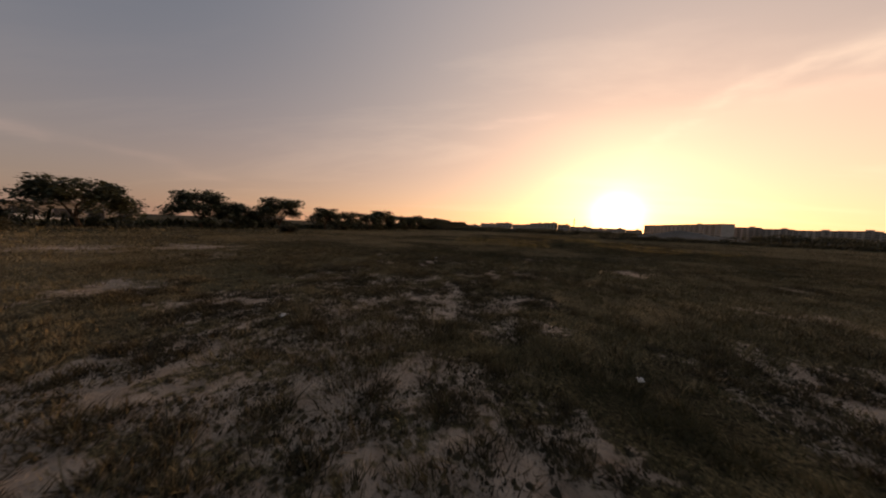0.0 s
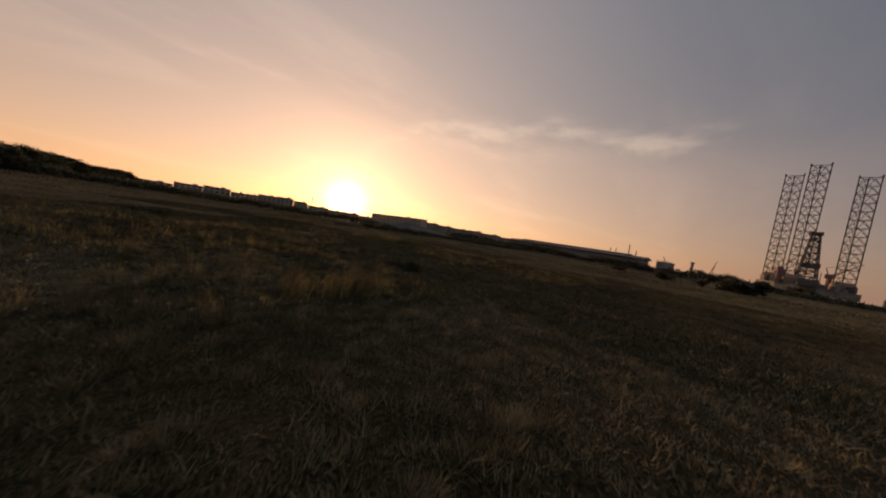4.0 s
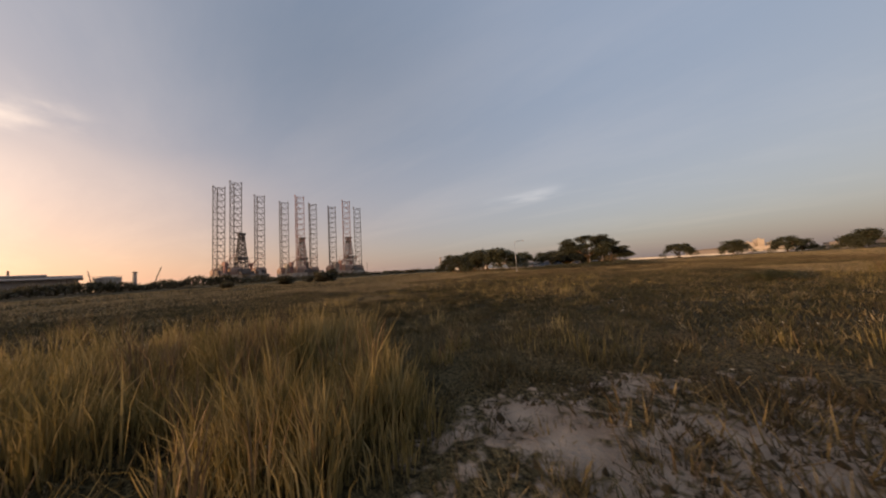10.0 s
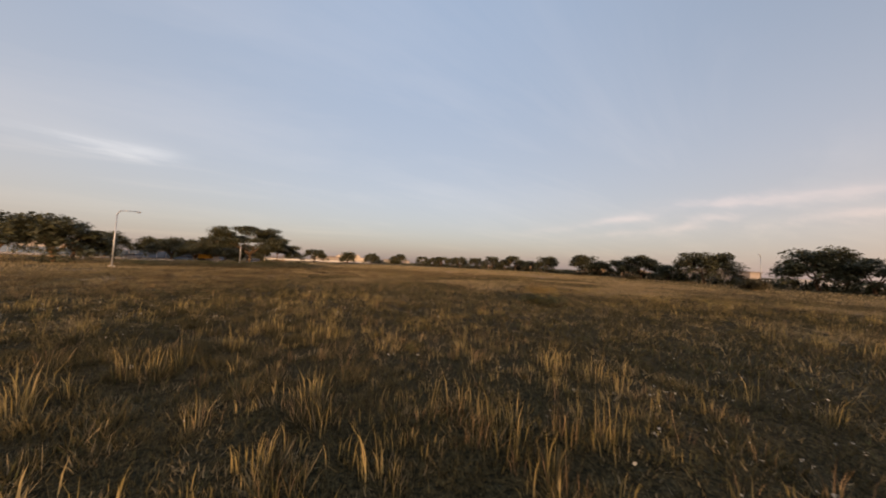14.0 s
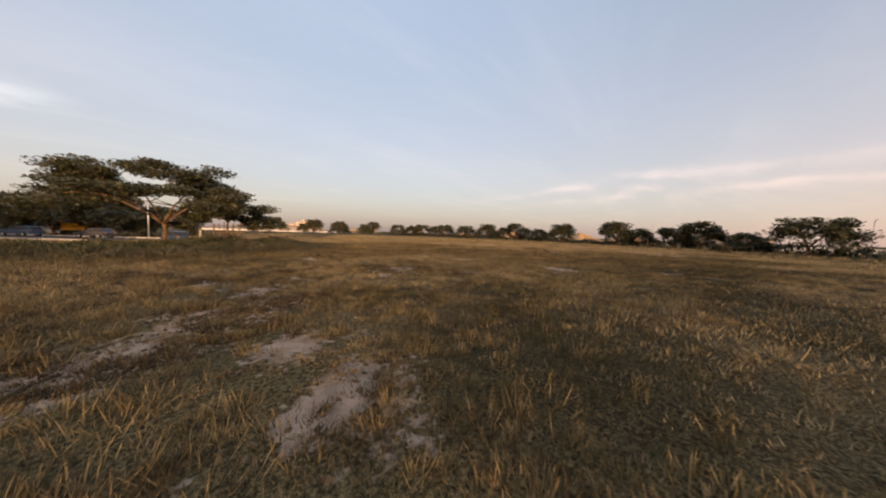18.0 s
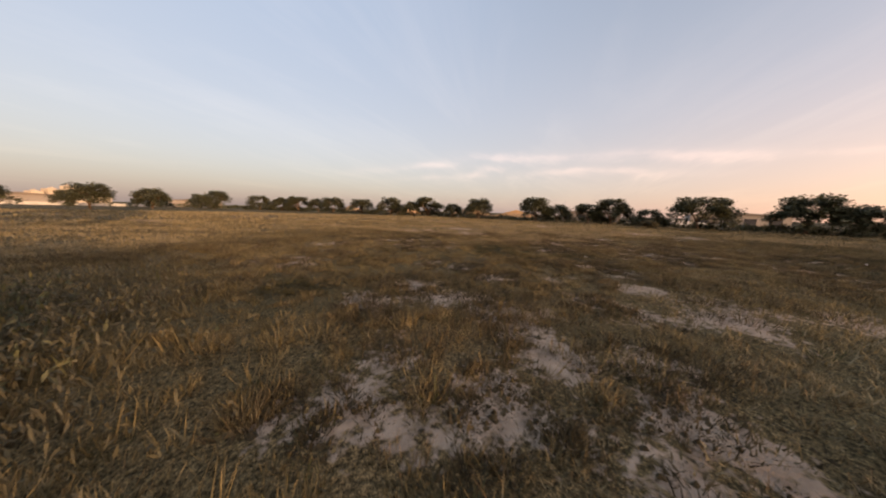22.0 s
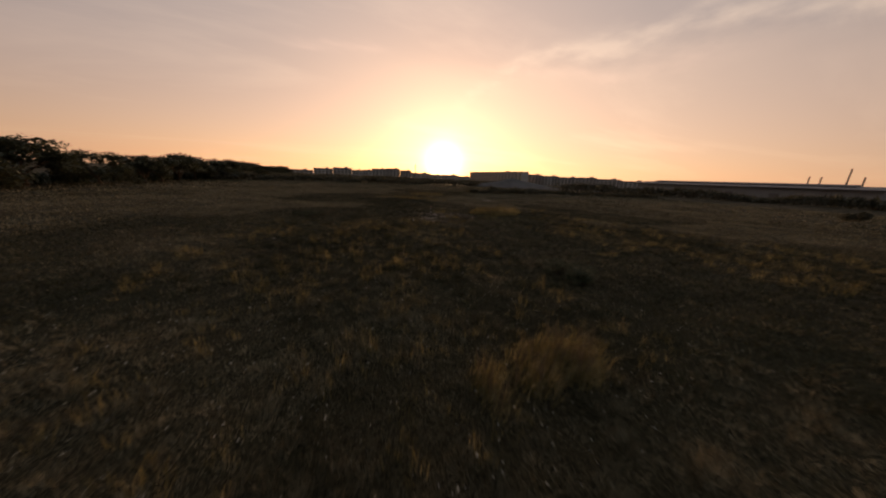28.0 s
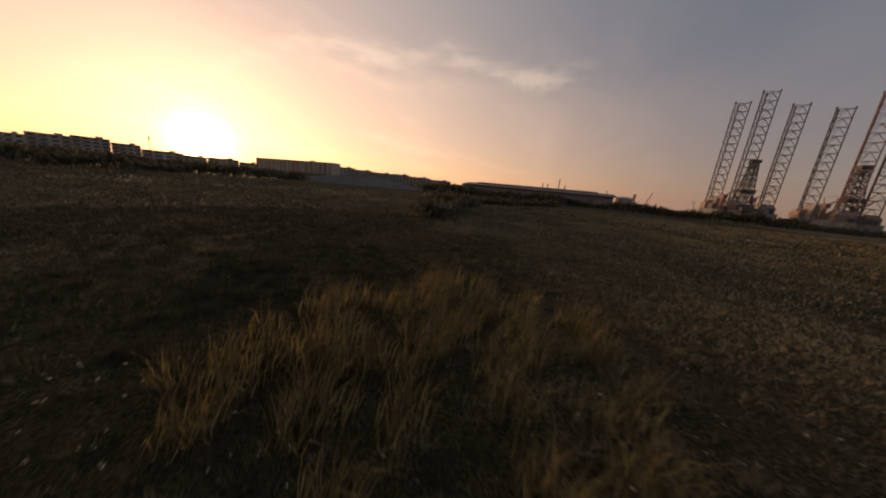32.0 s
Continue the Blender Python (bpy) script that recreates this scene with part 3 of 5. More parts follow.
def sand_at(x, y):
    """0 where grass covers the soil, 1 on bare sand."""
    x, y = np.asarray(x, float), np.asarray(y, float)
    s = np.zeros_like(x)
    wob = 1.8 * (fbm(x * 1.1, y * 1.1, 5) - 0.5)
    for px, py, r in SAND_SOUTH + SAND_NORTH + SAND_MIDDLE + SAND_WEST + SAND_PAN + SAND_EAST:
        d = np.hypot(x - px, (y - py)) / (1.2 * r)
        s = np.maximum(s, np.clip(1.2 - 0.85 * d + wob, 0, 1))
    far = np.clip((fbm(x * 0.16 + 40, y * 0.16 + 9, 5) - 0.655) * 9, 0, 0.6)
    s = np.maximum(s, far * (1 - lush_at(x, y)))
    return s * (1 - dense_at(x, y))


ROAD_MID = (29.7, -16.0)
ROAD_DIR, ROAD_SIDE = (0.8, -0.6), (0.6, 0.8)


def smooth(lo, hi, v):
    k = np.clip((v - lo) / (hi - lo), 0, 1)
    return k * k * (3 - 2 * k)


def road_place(x, y):
    """Along the road and across it, towards the field."""
    dx, dy = np.asarray(x, float) - ROAD_MID[0], np.asarray(y, float) - ROAD_MID[1]
    return dx * ROAD_DIR[0] + dy * ROAD_DIR[1], dx * ROAD_SIDE[0] + dy * ROAD_SIDE[1]


def height_at(x, y):
    x, y = np.asarray(x, float), np.asarray(y, float)
    near = np.clip(1 - np.hypot(x - 5, y - 50) / 140, 0, 1)
    u, s = road_place(x, y)
    bank = 0.2 * smooth(23, 14, s) * smooth(-24, -13, u) * smooth(-160, -90, s)
    bumps = 0.4 * (fbm(x * 0.11, y * 0.11, 3) - 0.5) + 0.24 * (fbm(x * 0.6 + 3, y * 0.6, 3) - 0.5)
    return near * bumps * (1 - 0.9 * bank) + bank


def spaced(lo, hi, step, far):
    """Even steps from lo to hi, then ever longer ones out to far."""
    mid = list(np.arange(lo, hi + 1e-6, step))
    out, d = [], step
    while mid[-1] + sum(out) < far:
        d *= 1.22
        out.append(d)
    right = list(mid[-1] + np.cumsum(out))
    left = list(mid[0] - np.cumsum(out))[::-1]
    return np.array(left + mid + right)


def make_ground():
    xs, ys = spaced(-26, 44, 0.4, 3600), spaced(-12, 140, 0.4, 3600)
    X, Y = np.meshgrid(xs, ys, indexing="ij")
    Z = height_at(X, Y)
    nx, ny = X.shape
    verts = np.stack([X, Y, Z], -1).reshape(-1, 3)
    i = (np.arange(nx - 1)[:, None] * ny + np.arange(ny - 1)[None]).ravel()
    tris = np.concatenate([np.stack([i, i + ny, i + ny + 1], -1), np.stack([i, i + ny + 1, i + 1], -1)])
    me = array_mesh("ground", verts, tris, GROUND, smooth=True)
    att = me.attributes.new("sand", "FLOAT", "POINT")
    att.data.foreach_set("value", sand_at(X, Y).ravel().astype(np.float32))
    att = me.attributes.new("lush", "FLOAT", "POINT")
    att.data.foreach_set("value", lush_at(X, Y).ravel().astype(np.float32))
    ob = new("ground", me)
    tagged(ob, "flat field of dry soil with pale sandy bare patches", "ground", kind="structure")


make_ground()


def off_road(x, y):
    """1 on the field and the verges, 0 on the road."""
    u, s = road_place(x, y)
    return 1.0 - ((u > 6.5) & (u < 106) & (np.abs(s) < 5.5))


# ---- trees ----
def leaf_cloud(rng, centres, radii, flat, count, size, rise=0.25, wide=0.55):
    """Small folded leaf sprays scattered through flattened pads of foliage."""
    n = len(centres)
    pick = rng.choice(n, count, p=radii**2 / (radii**2).sum())
    d = rng.normal(size=(count, 3))
    d /= np.linalg.norm(d, axis=1)[:, None]
    r = rng.random(count) ** 0.45
    off = d * r[:, None] * radii[pick][:, None]
    off[:, 2] *= flat
    # ragged rim
    off[:, :2] *= (1 + 0.15 * rng.normal(size=count))[:, None] ** 1
    c = centres[pick] + off
    s = size * (0.6 + 0.8 * rng.random(count))
    a = rng.random(count) * 2 * np.pi
    u = np.stack([np.cos(a), np.sin(a), rng.normal(size=count) * rise], -1)
    w = np.stack([-np.sin(a), np.cos(a), rng.normal(size=count) * 0.45], -1)
    up = np.array([0, 0, 1.0]) * s[:, None] * (rng.random(count) - 0.3)[:, None] * 0.5
    p0 = c - u * s[:, None]
    p1 = c + w * s[:, None] * wide + up
    p2 = c + u * s[:, None]
    p3 = c - w * s[:, None] * wide + up
    v = np.stack([p0, p1, p2, p3], 1).reshape(-1, 3)
    k = np.arange(count) * 4
    t = np.concatenate([np.stack([k, k + 1, k + 2], -1), np.stack([k, k + 2, k + 3], -1)])
    return v, t


def limb_path(rng, p, q, sag, n=4):
    pts = []
    for i in range(n + 1):
        f = i / n
        m = Vector(p).lerp(Vector(q), f)
        m.z += sag * math.sin(math.pi * f)
        if 0 < i < n:
            m += Vector(rng.normal(size=3) * 0.10)
        pts.append(m)
    return pts


def make_tree(seed, height, spread, clear, count, size, label, lean=(0.0, 0.0), forks=4, group="trees round the field", flat=0.42, low=0.5, pad=1.0, thick=1.0):
    """A rain tree: short forked trunk, rising limbs, and a wide umbrella of foliage pads. low: the share of the height at which the rim hangs."""
    rng = np.random.default_rng(seed)
    t = thing("tree", 0, 0, 0, 0, label, "tree", group)
    r0 = (0.032 * height + 0.04) * thick
    top = Vector((0.15 * rng.normal(), 0.15 * rng.normal(), clear))
    g = Geo()
    g.tube((0, 0, -0.3), (0, 0, 0.15), r0 * 1.6, r0 * 1.15, 10)
    pts = limb_path(rng, (0, 0, 0.1), top, 0, 3)
    for i in range(3):
        g.tube(pts[i], pts[i + 1], r0 * (1.15 - 0.12 * i), r0 * (1.03 - 0.12 * i), 10)
    part("trunk", g, BARK, t, smooth=True)
    centres, radii = [], []
    for k in range(forks):
        a = 2 * math.pi * (k + 0.6 * rng.random()) / forks
        reach = spread * (0.36 + 0.2 * rng.random())
        end = Vector((math.cos(a) * reach + lean[0] * 0.5, math.sin(a) * reach + lean[1] * 0.5, height * (0.55 + 0.14 * rng.random())))
        g = Geo()
        path = limb_path(rng, top - Vector((0, 0, 0.15)), end, 0.35, 4)
        for i in range(4):
            g.tube(path[i], path[i + 1], r0 * (0.62 - 0.11 * i), r0 * (0.51 - 0.11 * i), 7)
        for j in range(6):
            b = a + rng.normal() * 0.75
            far = spread * (0.45 + 0.55 * rng.random())
            dome = 1 - (1 - low) * (far / spread) ** 2.2
            tip = Vector((math.cos(b) * far + lean[0], math.sin(b) * far + lean[1], height * (dome - 0.20 + 0.16 * rng.random())))
            s = path[2 + j % 3]
            tw = limb_path(rng, s, tip, 0.25, 3)
            for i in range(3):
                g.tube(tw[i], tw[i + 1], r0 * (0.26 - 0.07 * i), r0 * (0.19 - 0.07 * i), 5)
            centres.append(tip)
            radii.append(pad * spread * (0.16 + 0.14 * rng.random()))
            centres.append(tw[2] + Vector((0, 0, 0.1)))
            radii.append(pad * spread * (0.15 + 0.12 * rng.random()))
        part("limb", g, BARK, t, smooth=True)
    for j in range(8):
        a, far = rng.random() * 6.28, spread * 0.6 * rng.random() ** 0.5
        centres.append(Vector((math.cos(a) * far + lean[0], math.sin(a) * far + lean[1], height * (0.78 + 0.12 * rng.random()))))
        radii.append(pad * spread * (0.2 + 0.12 * rng.random()))
    v, f = leaf_cloud(rng, np.array([tuple(c) for c in centres]), np.array(radii), flat, count, size)
    part("crown", array_mesh("crown", v, f, LEAF), LEAF, t)
    return t


def set_at(ob, x, y, rz=0.0, s=1.0, z=None):
    h = float(height_at(x, y)) if z is None else z
    ob.scale = (s, s, s)
    ob.matrix_world = pose(x, y, h, 0, 0, rz) @ Matrix.Scale(s, 4)
    return ob


def copy_at(ob, x, y, rz, s, z=None):
    h = float(height_at(x, y)) if z is None else z
    base = copy_thing(ob, pose(x, y, h, 0, 0, rz))
    base.matrix_world = pose(x, y, h, 0, 0, rz) @ Matrix.Scale(s, 4)
    return base


ROW = "spreading roadside tree with dark green umbrella crown along the field edge"
KINDS = [make_tree(11 + k, 8.6, 6.6 + 0.5 * (k % 3), 1.5 + 0.15 * (k % 4), 6200, 0.33, ROW, flat=0.58, low=0.24, pad=1.12) for k in range(6)]
used = [0] * len(KINDS)


def row_tree(k, x, y, s, rz):
    k = k % len(KINDS)
    if used[k]:
        copy_at(KINDS[k], x, y, rz, s)
    else:
        set_at(KINDS[k], x, y, rz, s)
        used[k] = 1


WEST_LINE = [(-26, 310), (-40, 240), (-47, 150), (-51, 121), (-64, 84), (-73, 66), (-77, 48), (-86, 28), (-91, 6), (-97, -15), (-103, -43), (-103, -66), (-106, -110), (-100, -190), (-60, -215)]
# trees that can be told apart: x, y, size
WEST_TREES = [(-91.5, 4.3, 1.08), (-90.4, 12, 0.76), (-88, 22, 0.8), (-86.2, 28.5, 1.02), (-82, 38, 0.62), (-76.6, 48, 1.06), (-73.3, 67, 1.1), (-69.5, 73.5, 0.8), (-64.6, 82.5, 1.06), (-57.5, 95, 0.88), (-54, 106, 0.8),
              (-51, 118, 0.82), (-98, -20, 1.05), (-101, -33, 0.75), (-103, -47, 1.1), (-103, -56, 0.85), (-103.2, -69, 1.08), (-104.6, -89, 1.0), (-105.7, -110, 1.08), (-104.8, -121, 0.95), (-104, -137, 1.08), (-103, -150, 1.0), (-101, -168, 1.1)]
SOUTH_TREES = [(3.9, -115.2, 1.0), (-19.5, -128.6, 1.0), (-46.6, -160.8, 1.1), (-73.2, -164.1, 1.2), (-86, -203, 1.1), (-66, -212, 1.0), (-38, -216, 0.95), (33, -128, 0.85)]


def along(line, step, rng, jitter=1.5):
    carry = 0.0
    for (x0, y0), (x1, y1) in zip(line, line[1:]):
        length = math.hypot(x1 - x0, y1 - y0)
        d = carry
        while d < length:
            f = d / length
            yield x0 + (x1 - x0) * f + rng.uniform(-jitter, jitter), y0 + (y1 - y0) * f + rng.uniform(-jitter, jitter)
            d += rng.uniform(0.8, 1.25) * step
        carry = d - length


def plant_rows():
    rng = random.Random(5)
    n = 0
    # along the western road: the far north end, then each tree by itself
    for x, y in along(WEST_LINE[:4], 12.5, rng):
        if y > 129:
            row_tree(n, x, y, rng.uniform(0.85, 1.08), rng.uniform(0, 360))
            n += 1
    for x, y, s in WEST_TREES + SOUTH_TREES:
        row_tree(n, x, y, s, rng.uniform(0, 360))
        n += 1
    # a clump by the lamp posts in the south-east
    for x, y, s in [(58, -1, 0.95), (68, -9, 1.0), (78, -16, 1.05), (69, 8, 0.7), (42, -42, 0.95),
                    (41, -34, 0.78), (54, -46, 0.85), (68, -31, 0.95), (47, -40, 0.78), (34, -44, 0.75), (86, -38, 1.0), (63, -64, 0.9), (73, -60, 1.0), (95, -24, 1.0)]:
        row_tree(n, x, y, s, rng.uniform(0, 360))
        n += 1


plant_rows()
big = make_tree(42, 9.6, 9.8, 2.6, 44000, 0.15, "broad rain tree with warm brown forked trunk at the kerb", lean=(-0.5, -1.0), forks=6, group="", flat=0.34, low=0.43, pad=0.72, thick=0.56)
set_at(big, 30.7, -1.4, 30)
second = make_tree(45, 7.1, 4.9, 3.0, 14000, 0.18, "smaller leafy tree propped by bare wooden stakes", forks=5, group="", flat=0.34, low=0.42, pad=0.85, thick=0.5)
set_at(second, 25.4, -5.2, 0)

# ---- offshore rigs ----
def lattice_leg(h, w, red):
    """Three tubular chords with horizontals and K braces."""
    t, g = [], Geo()
    for k in range(3):
        a = math.pi / 2 + k * 2 * math.pi / 3
        t.append((math.cos(a) * w / 1.73, math.sin(a) * w / 1.73))
    for x, y in t:
        g.tube((x, y, 0), (x, y, h), 0.36, 0.36, 6)
    bays = round(h / 6.2)
    for i in range(bays):
        z0, z1 = h * i / bays, h * (i + 1) / bays
        for k in range(3):
            (x0, y0), (x1, y1) = t[k], t[(k + 1) % 3]
            mx, my = (x0 + x1) / 2, (y0 + y1) / 2
            g.tube((x0, y0, z1), (x1, y1, z1), 0.2, 0.2, 4)
            g.tube((x0, y0, z0), (mx, my, z1), 0.16, 0.16, 4)
            g.tube((x1, y1, z0), (mx, my, z1), 0.16, 0.16, 4)
    for x, y in t:
        g.tube((x, y, h), (x, y, h + 1.5), 0.7, 0.4, 6)
    return g.mesh("leg", STEEL_RED if red else STEEL)


def derrick(h, w):
    g = Geo()
    for i in range(8):
        z0, z1 = h * i / 8, h * (i + 1) / 8
        r0, r1 = w / 2 * (1 - 0.6 * i / 8), w / 2 * (1 - 0.6 * (i + 1) / 8)
        c0 = [(-r0, -r0), (r0, -r0), (r0, r0), (-r0, r0)]
        c1 = [(-r1, -r1), (r1, -r1), (r1, r1), (-r1, r1)]
        for k in range(4):
            a, b = c0[k], c0[(k + 1) % 4]
            c, d = c1[k], c1[(k + 1) % 4]
            g.tube((*a, z0), (*c, z1), 0.4, 0.4, 4)
            g.tube((*c, z1), (*d, z1), 0.28, 0.28, 4)
            g.tube((*a, z0), (*d, z1), 0.24, 0.24, 4)
            g.tube((*b, z0), (*c, z1), 0.24, 0.24, 4)
    g.box((0, 0, h * 0.36), (w * 0.95, w * 0.95, 3.2))
    g.box((0, 0, h + 1), (w * 0.6, w * 0.6, 2.4))
    g.box((w * 0.35, 0, h - 3), (w * 0.9, 1.6, 1.4))
    return g


def deck_crane(arm, up):
    g = Geo()
    g.tube((0, 0, 0), (0, 0, 9), 1.5, 1.3, 8)
    g.box((0, 0, 10.5), (4.0, 3.4, 3.4))
    tip = Vector((arm * math.cos(up), 0, 11 + arm * math.sin(up)))
    for dy, dz in ((-0.8, 0), (0.8, 0), (0, 1.4)):
        g.tube((1, dy, 11 + dz), tip, 0.22, 0.16, 4)
    for i in range(1, 9):
        f = i / 9
        c = Vector((1, 0, 11)).lerp(tip, f)
        w = 0.8 * (1 - f)
        g.tube(c + Vector((0, -w, 0)), c + Vector((0, w, 0)), 0.14, 0.14, 4)
        g.tube(c + Vector((0, -w, 0)), c + Vector((0, 0, 1.4 * (1 - f))), 0.14, 0.14, 4)
    g.tube((-1, 0, 12), (-2.5, 0, 17), 0.3, 0.25, 4)
    g.tube((-2.5, 0, 17), tip, 0.12, 0.12, 4)
    return g


def make_rig(name_label, legs, deck, red_bow, turn):
    """legs: three (x, y, height) in the world, the second one the bow leg; the hull sits among them."""
    cx, cy = sum(p[0] for p in legs) / 3, sum(p[1] for p in legs) / 3
    r = thing("jackup_rig", cx, cy, 0, turn, name_label, "oil rig", "three drilling rigs in the yard")
    back = r.matrix_world.inverted()
    loc = [back @ Vector((x, y, 0)) for x, y, h in legs]
    for k, (x, y, h) in enumerate(legs):
        o = part("leg", lattice_leg(h, 9.2, red_bow and k == 1), STEEL, r, "pale red lattice leg" if red_bow and k == 1 else "")
        o.location, o.rotation_euler = loc[k], (0, 0, math.radians(25))
        f = part("jacking_house", Geo().box((0, 0, deck + 4.5), (10.5, 10.5, 5)).box((0, 0, deck + 8), (9.8, 9.8, 2.4), 0, 0.8), HULL_RED, r)
        f.location = loc[k]
    g = Geo()
    m = Vector((sum(p.x for p in loc) / 3, sum(p.y for p in loc) / 3, 0))
    ring = []
    for p in loc:
        d = (p - m).normalized()
        n = Vector((-d.y, d.x, 0))
        ring += [p + d * 6 - n * 7, p + d * 6 + n * 7]
    ring.sort(key=lambda q: math.atan2(q.y - m.y, q.x - m.x))
    n = len(ring)
    g.add([(p.x, p.y, deck - 3) for p in ring] + [(p.x, p.y, deck + 2.2) for p in ring],
          [tuple(range(n - 1, -1, -1)), tuple(range(n, 2 * n))] + [(i, (i + 1) % n, n + (i + 1) % n, n + i) for i in range(n)])
    part("hull", g, HULL_WHITE, r, "rust-streaked white hull")
    d = part("derrick", derrick(36, 9.5), STEEL, r, "dark lattice drilling derrick")
    d.location = (m.x - 6, m.y - 1, deck + 5)
    part("cantilever", Geo().box((m.x - 8, m.y - 1, deck + 3.5), (30, 11, 2.6)).box((m.x - 8, m.y - 1, deck + 6), (14, 10, 3)), STEEL, r)
    q = Geo()
    for i in range(4):
        q.box((m.x + 2, m.y + 11, deck + 3.5 + 2.8 * i), (13 - 1.2 * i, 9 - i, 2.5))
    part("accommodation_block", q, HULL_WHITE, r, "stepped white cabin block")
    for i, (dx, dy, a, up) in enumerate(((-10, 13, 200, 0.5), (10, -14, 250, 0.7))):
        c = part("deck_crane", deck_crane(17, up), STEEL_RED, r, "red lattice boom crane")
        c.location, c.rotation_euler = (m.x + dx, m.y + dy, deck + 2), (0, 0, math.radians(a))
    rng = random.Random(int(cx))
    for i in range(22):
        h = rng.uniform(1.5, 5.0)
        part("deck_module", Geo().box((m.x + rng.uniform(-14, 8), m.y + rng.uniform(-22, 22), deck + 2 + h / 2), (rng.uniform(2, 4), rng.uniform(1.5, 4), h), rng.random()), (HULL_RED, STEEL, HULL_WHITE)[i % 3], r)
    for i in range(10):
        x, y, h = m.x + rng.uniform(-14, 4), m.y + rng.uniform(-24, 24), rng.uniform(6, 14)
        part("vent_mast", Geo().tube((x, y, deck + 2), (x, y, deck + 2 + h), 0.3, 0.2, 5), STEEL, r)
    return r


make_rig("jack-up drilling rig with three dark lattice legs", [(348, 11.7, 94.5), (334.5, 1.8, 98.3), (346.4, -22.2, 91.7)], 6, False, 0)
make_rig("jack-up drilling rig with pale red bow leg", [(350, -48, 89.5), (329, -56.2, 93.2), (350, -81.6, 92.7)], 5, True, 0)
make_rig("jack-up drilling rig beyond bushes with red bow leg", [(323.2, -91.7, 85.4), (303.2, -98.4, 89.4), (321.7, -126.6, 88.8)], 5, True, 0)

# ---- buildings to the north ----
EYE = Vector((0, 66, 0))


def toward(az, dist):
    """A place at a bearing, clockwise from north, and a distance from the field's west side."""
    a = radians(az)
    return EYE.x + dist * math.sin(a), EYE.y + dist * math.cos(a)


def block(x, y, rz, w, d, h, storeys, label, bays, group="flats beyond the field", name="apartment_block"):
    """A slab of flats: wall body, proud bay fins, window panes, balconies and a roof slab with a stair head."""
    t = thing(name, x, y, 0, rz, label, "building", group)
    part("wall", Geo().box((0, 0, h / 2), (w, d, h)), PLASTER, t)
    part("roof", Geo().box((0, 0, h + 0.25), (w + 1.0, d + 1.0, 0.5)), ROOF, t)
    part("stair_head", Geo().box((w * 0.22, 0, h + 1.4), (min(7, w * 0.2), 5, 2.2)), PLASTER, t)
    bw, sh = w / bays, h / storeys
    pane = Geo().box((0, 0, 0), (bw * 0.6, 0.3, sh * 0.45)).mesh("window", DARK_GLASS)
    ledge = Geo().box((0, 0, 0), (bw * 0.92, 1.5, sh * 0.32)).mesh("balcony", HULL_WHITE)
    fin = Geo().box((0, 0, h / 2), (bw * 0.12, 0.9, h)).mesh("fin", PLASTER)
    for b in range(bays + 1):
        if b % 3 == 0:
            part("fin", fin, PLASTER, t).location = (-w / 2 + b * bw, -d / 2 - 0.45, 0)
    for s in range(storeys):
        for b in range(bays):
            wx, wz = -w / 2 + (b + 0.5) * bw, (s + 0.55) * sh
            part("window", pane, DARK_GLASS, t).location = (wx, -d / 2 - 0.08, wz)
            if b % 3 != 2:
                part("balcony", ledge, HULL_WHITE, t).location = (wx, -d / 2 - 0.8, wz - 0.3 * sh)
    return t


def facing(az0, az1, dist, h, storeys, label, bays, group="flats beyond the field", name="apartment_block", skew=0.0, depth=16):
    mid = (az0 + az1) / 2
    x, y = toward(mid, dist)
    w = 2 * dist * math.tan(radians((az1 - az0) / 2))
    return block(x, y, -mid + skew, w, depth, h, storeys, label, bays, group, name)


# the largest block, seen along its length, then the row that steps away to the east
block(408, 638, -91, 226, 18, 26, 7, "long block of flats dark against the setting sun", 18)
for a0, a1, dist, h, st, n in [(41.5, 44.6, 660, 22, 6, 5), (44.6, 47.6, 650, 20, 6, 5), (47.6, 51.2, 640, 18.5, 6, 6), (51.2, 54.2, 630, 19, 6, 5), (54.2, 58.0, 620, 17, 5, 6), (57.9, 61.8, 600, 14.5, 4, 6), (61.8, 64.6, 520, 9.5, 3, 4)]:
    facing(a0, a1, dist, h, st, "pale block of flats with balcony bands in evening haze", n)
# low terraces to the north, under and beside the sun
for a0, a1, h, st, n in [(-9.6, -5.2, 9, 2, 6), (-5.0, -0.6, 9, 2, 6), (-0.4, 2.9, 14, 3, 5), (3.0, 6.4, 17, 3, 5), (6.5, 8.4, 14, 3, 3), (8.5, 10.2, 15, 3, 3), (10.3, 13.1, 19, 4, 4),
                          (13.1, 15.8, 21, 5, 4), (15.9, 18.2, 18, 4, 4), (18.3, 22.0, 14, 3, 4), (22.0, 24.4, 12, 3, 4), (24.5, 27.9, 13, 3, 5), (28.0, 30.4, 11, 2, 4)]:
    facing(a0, a1, 640, h, st, "flat-roofed terrace house dim against the low sun", n, "terrace houses on the skyline", "terrace_house", depth=12)


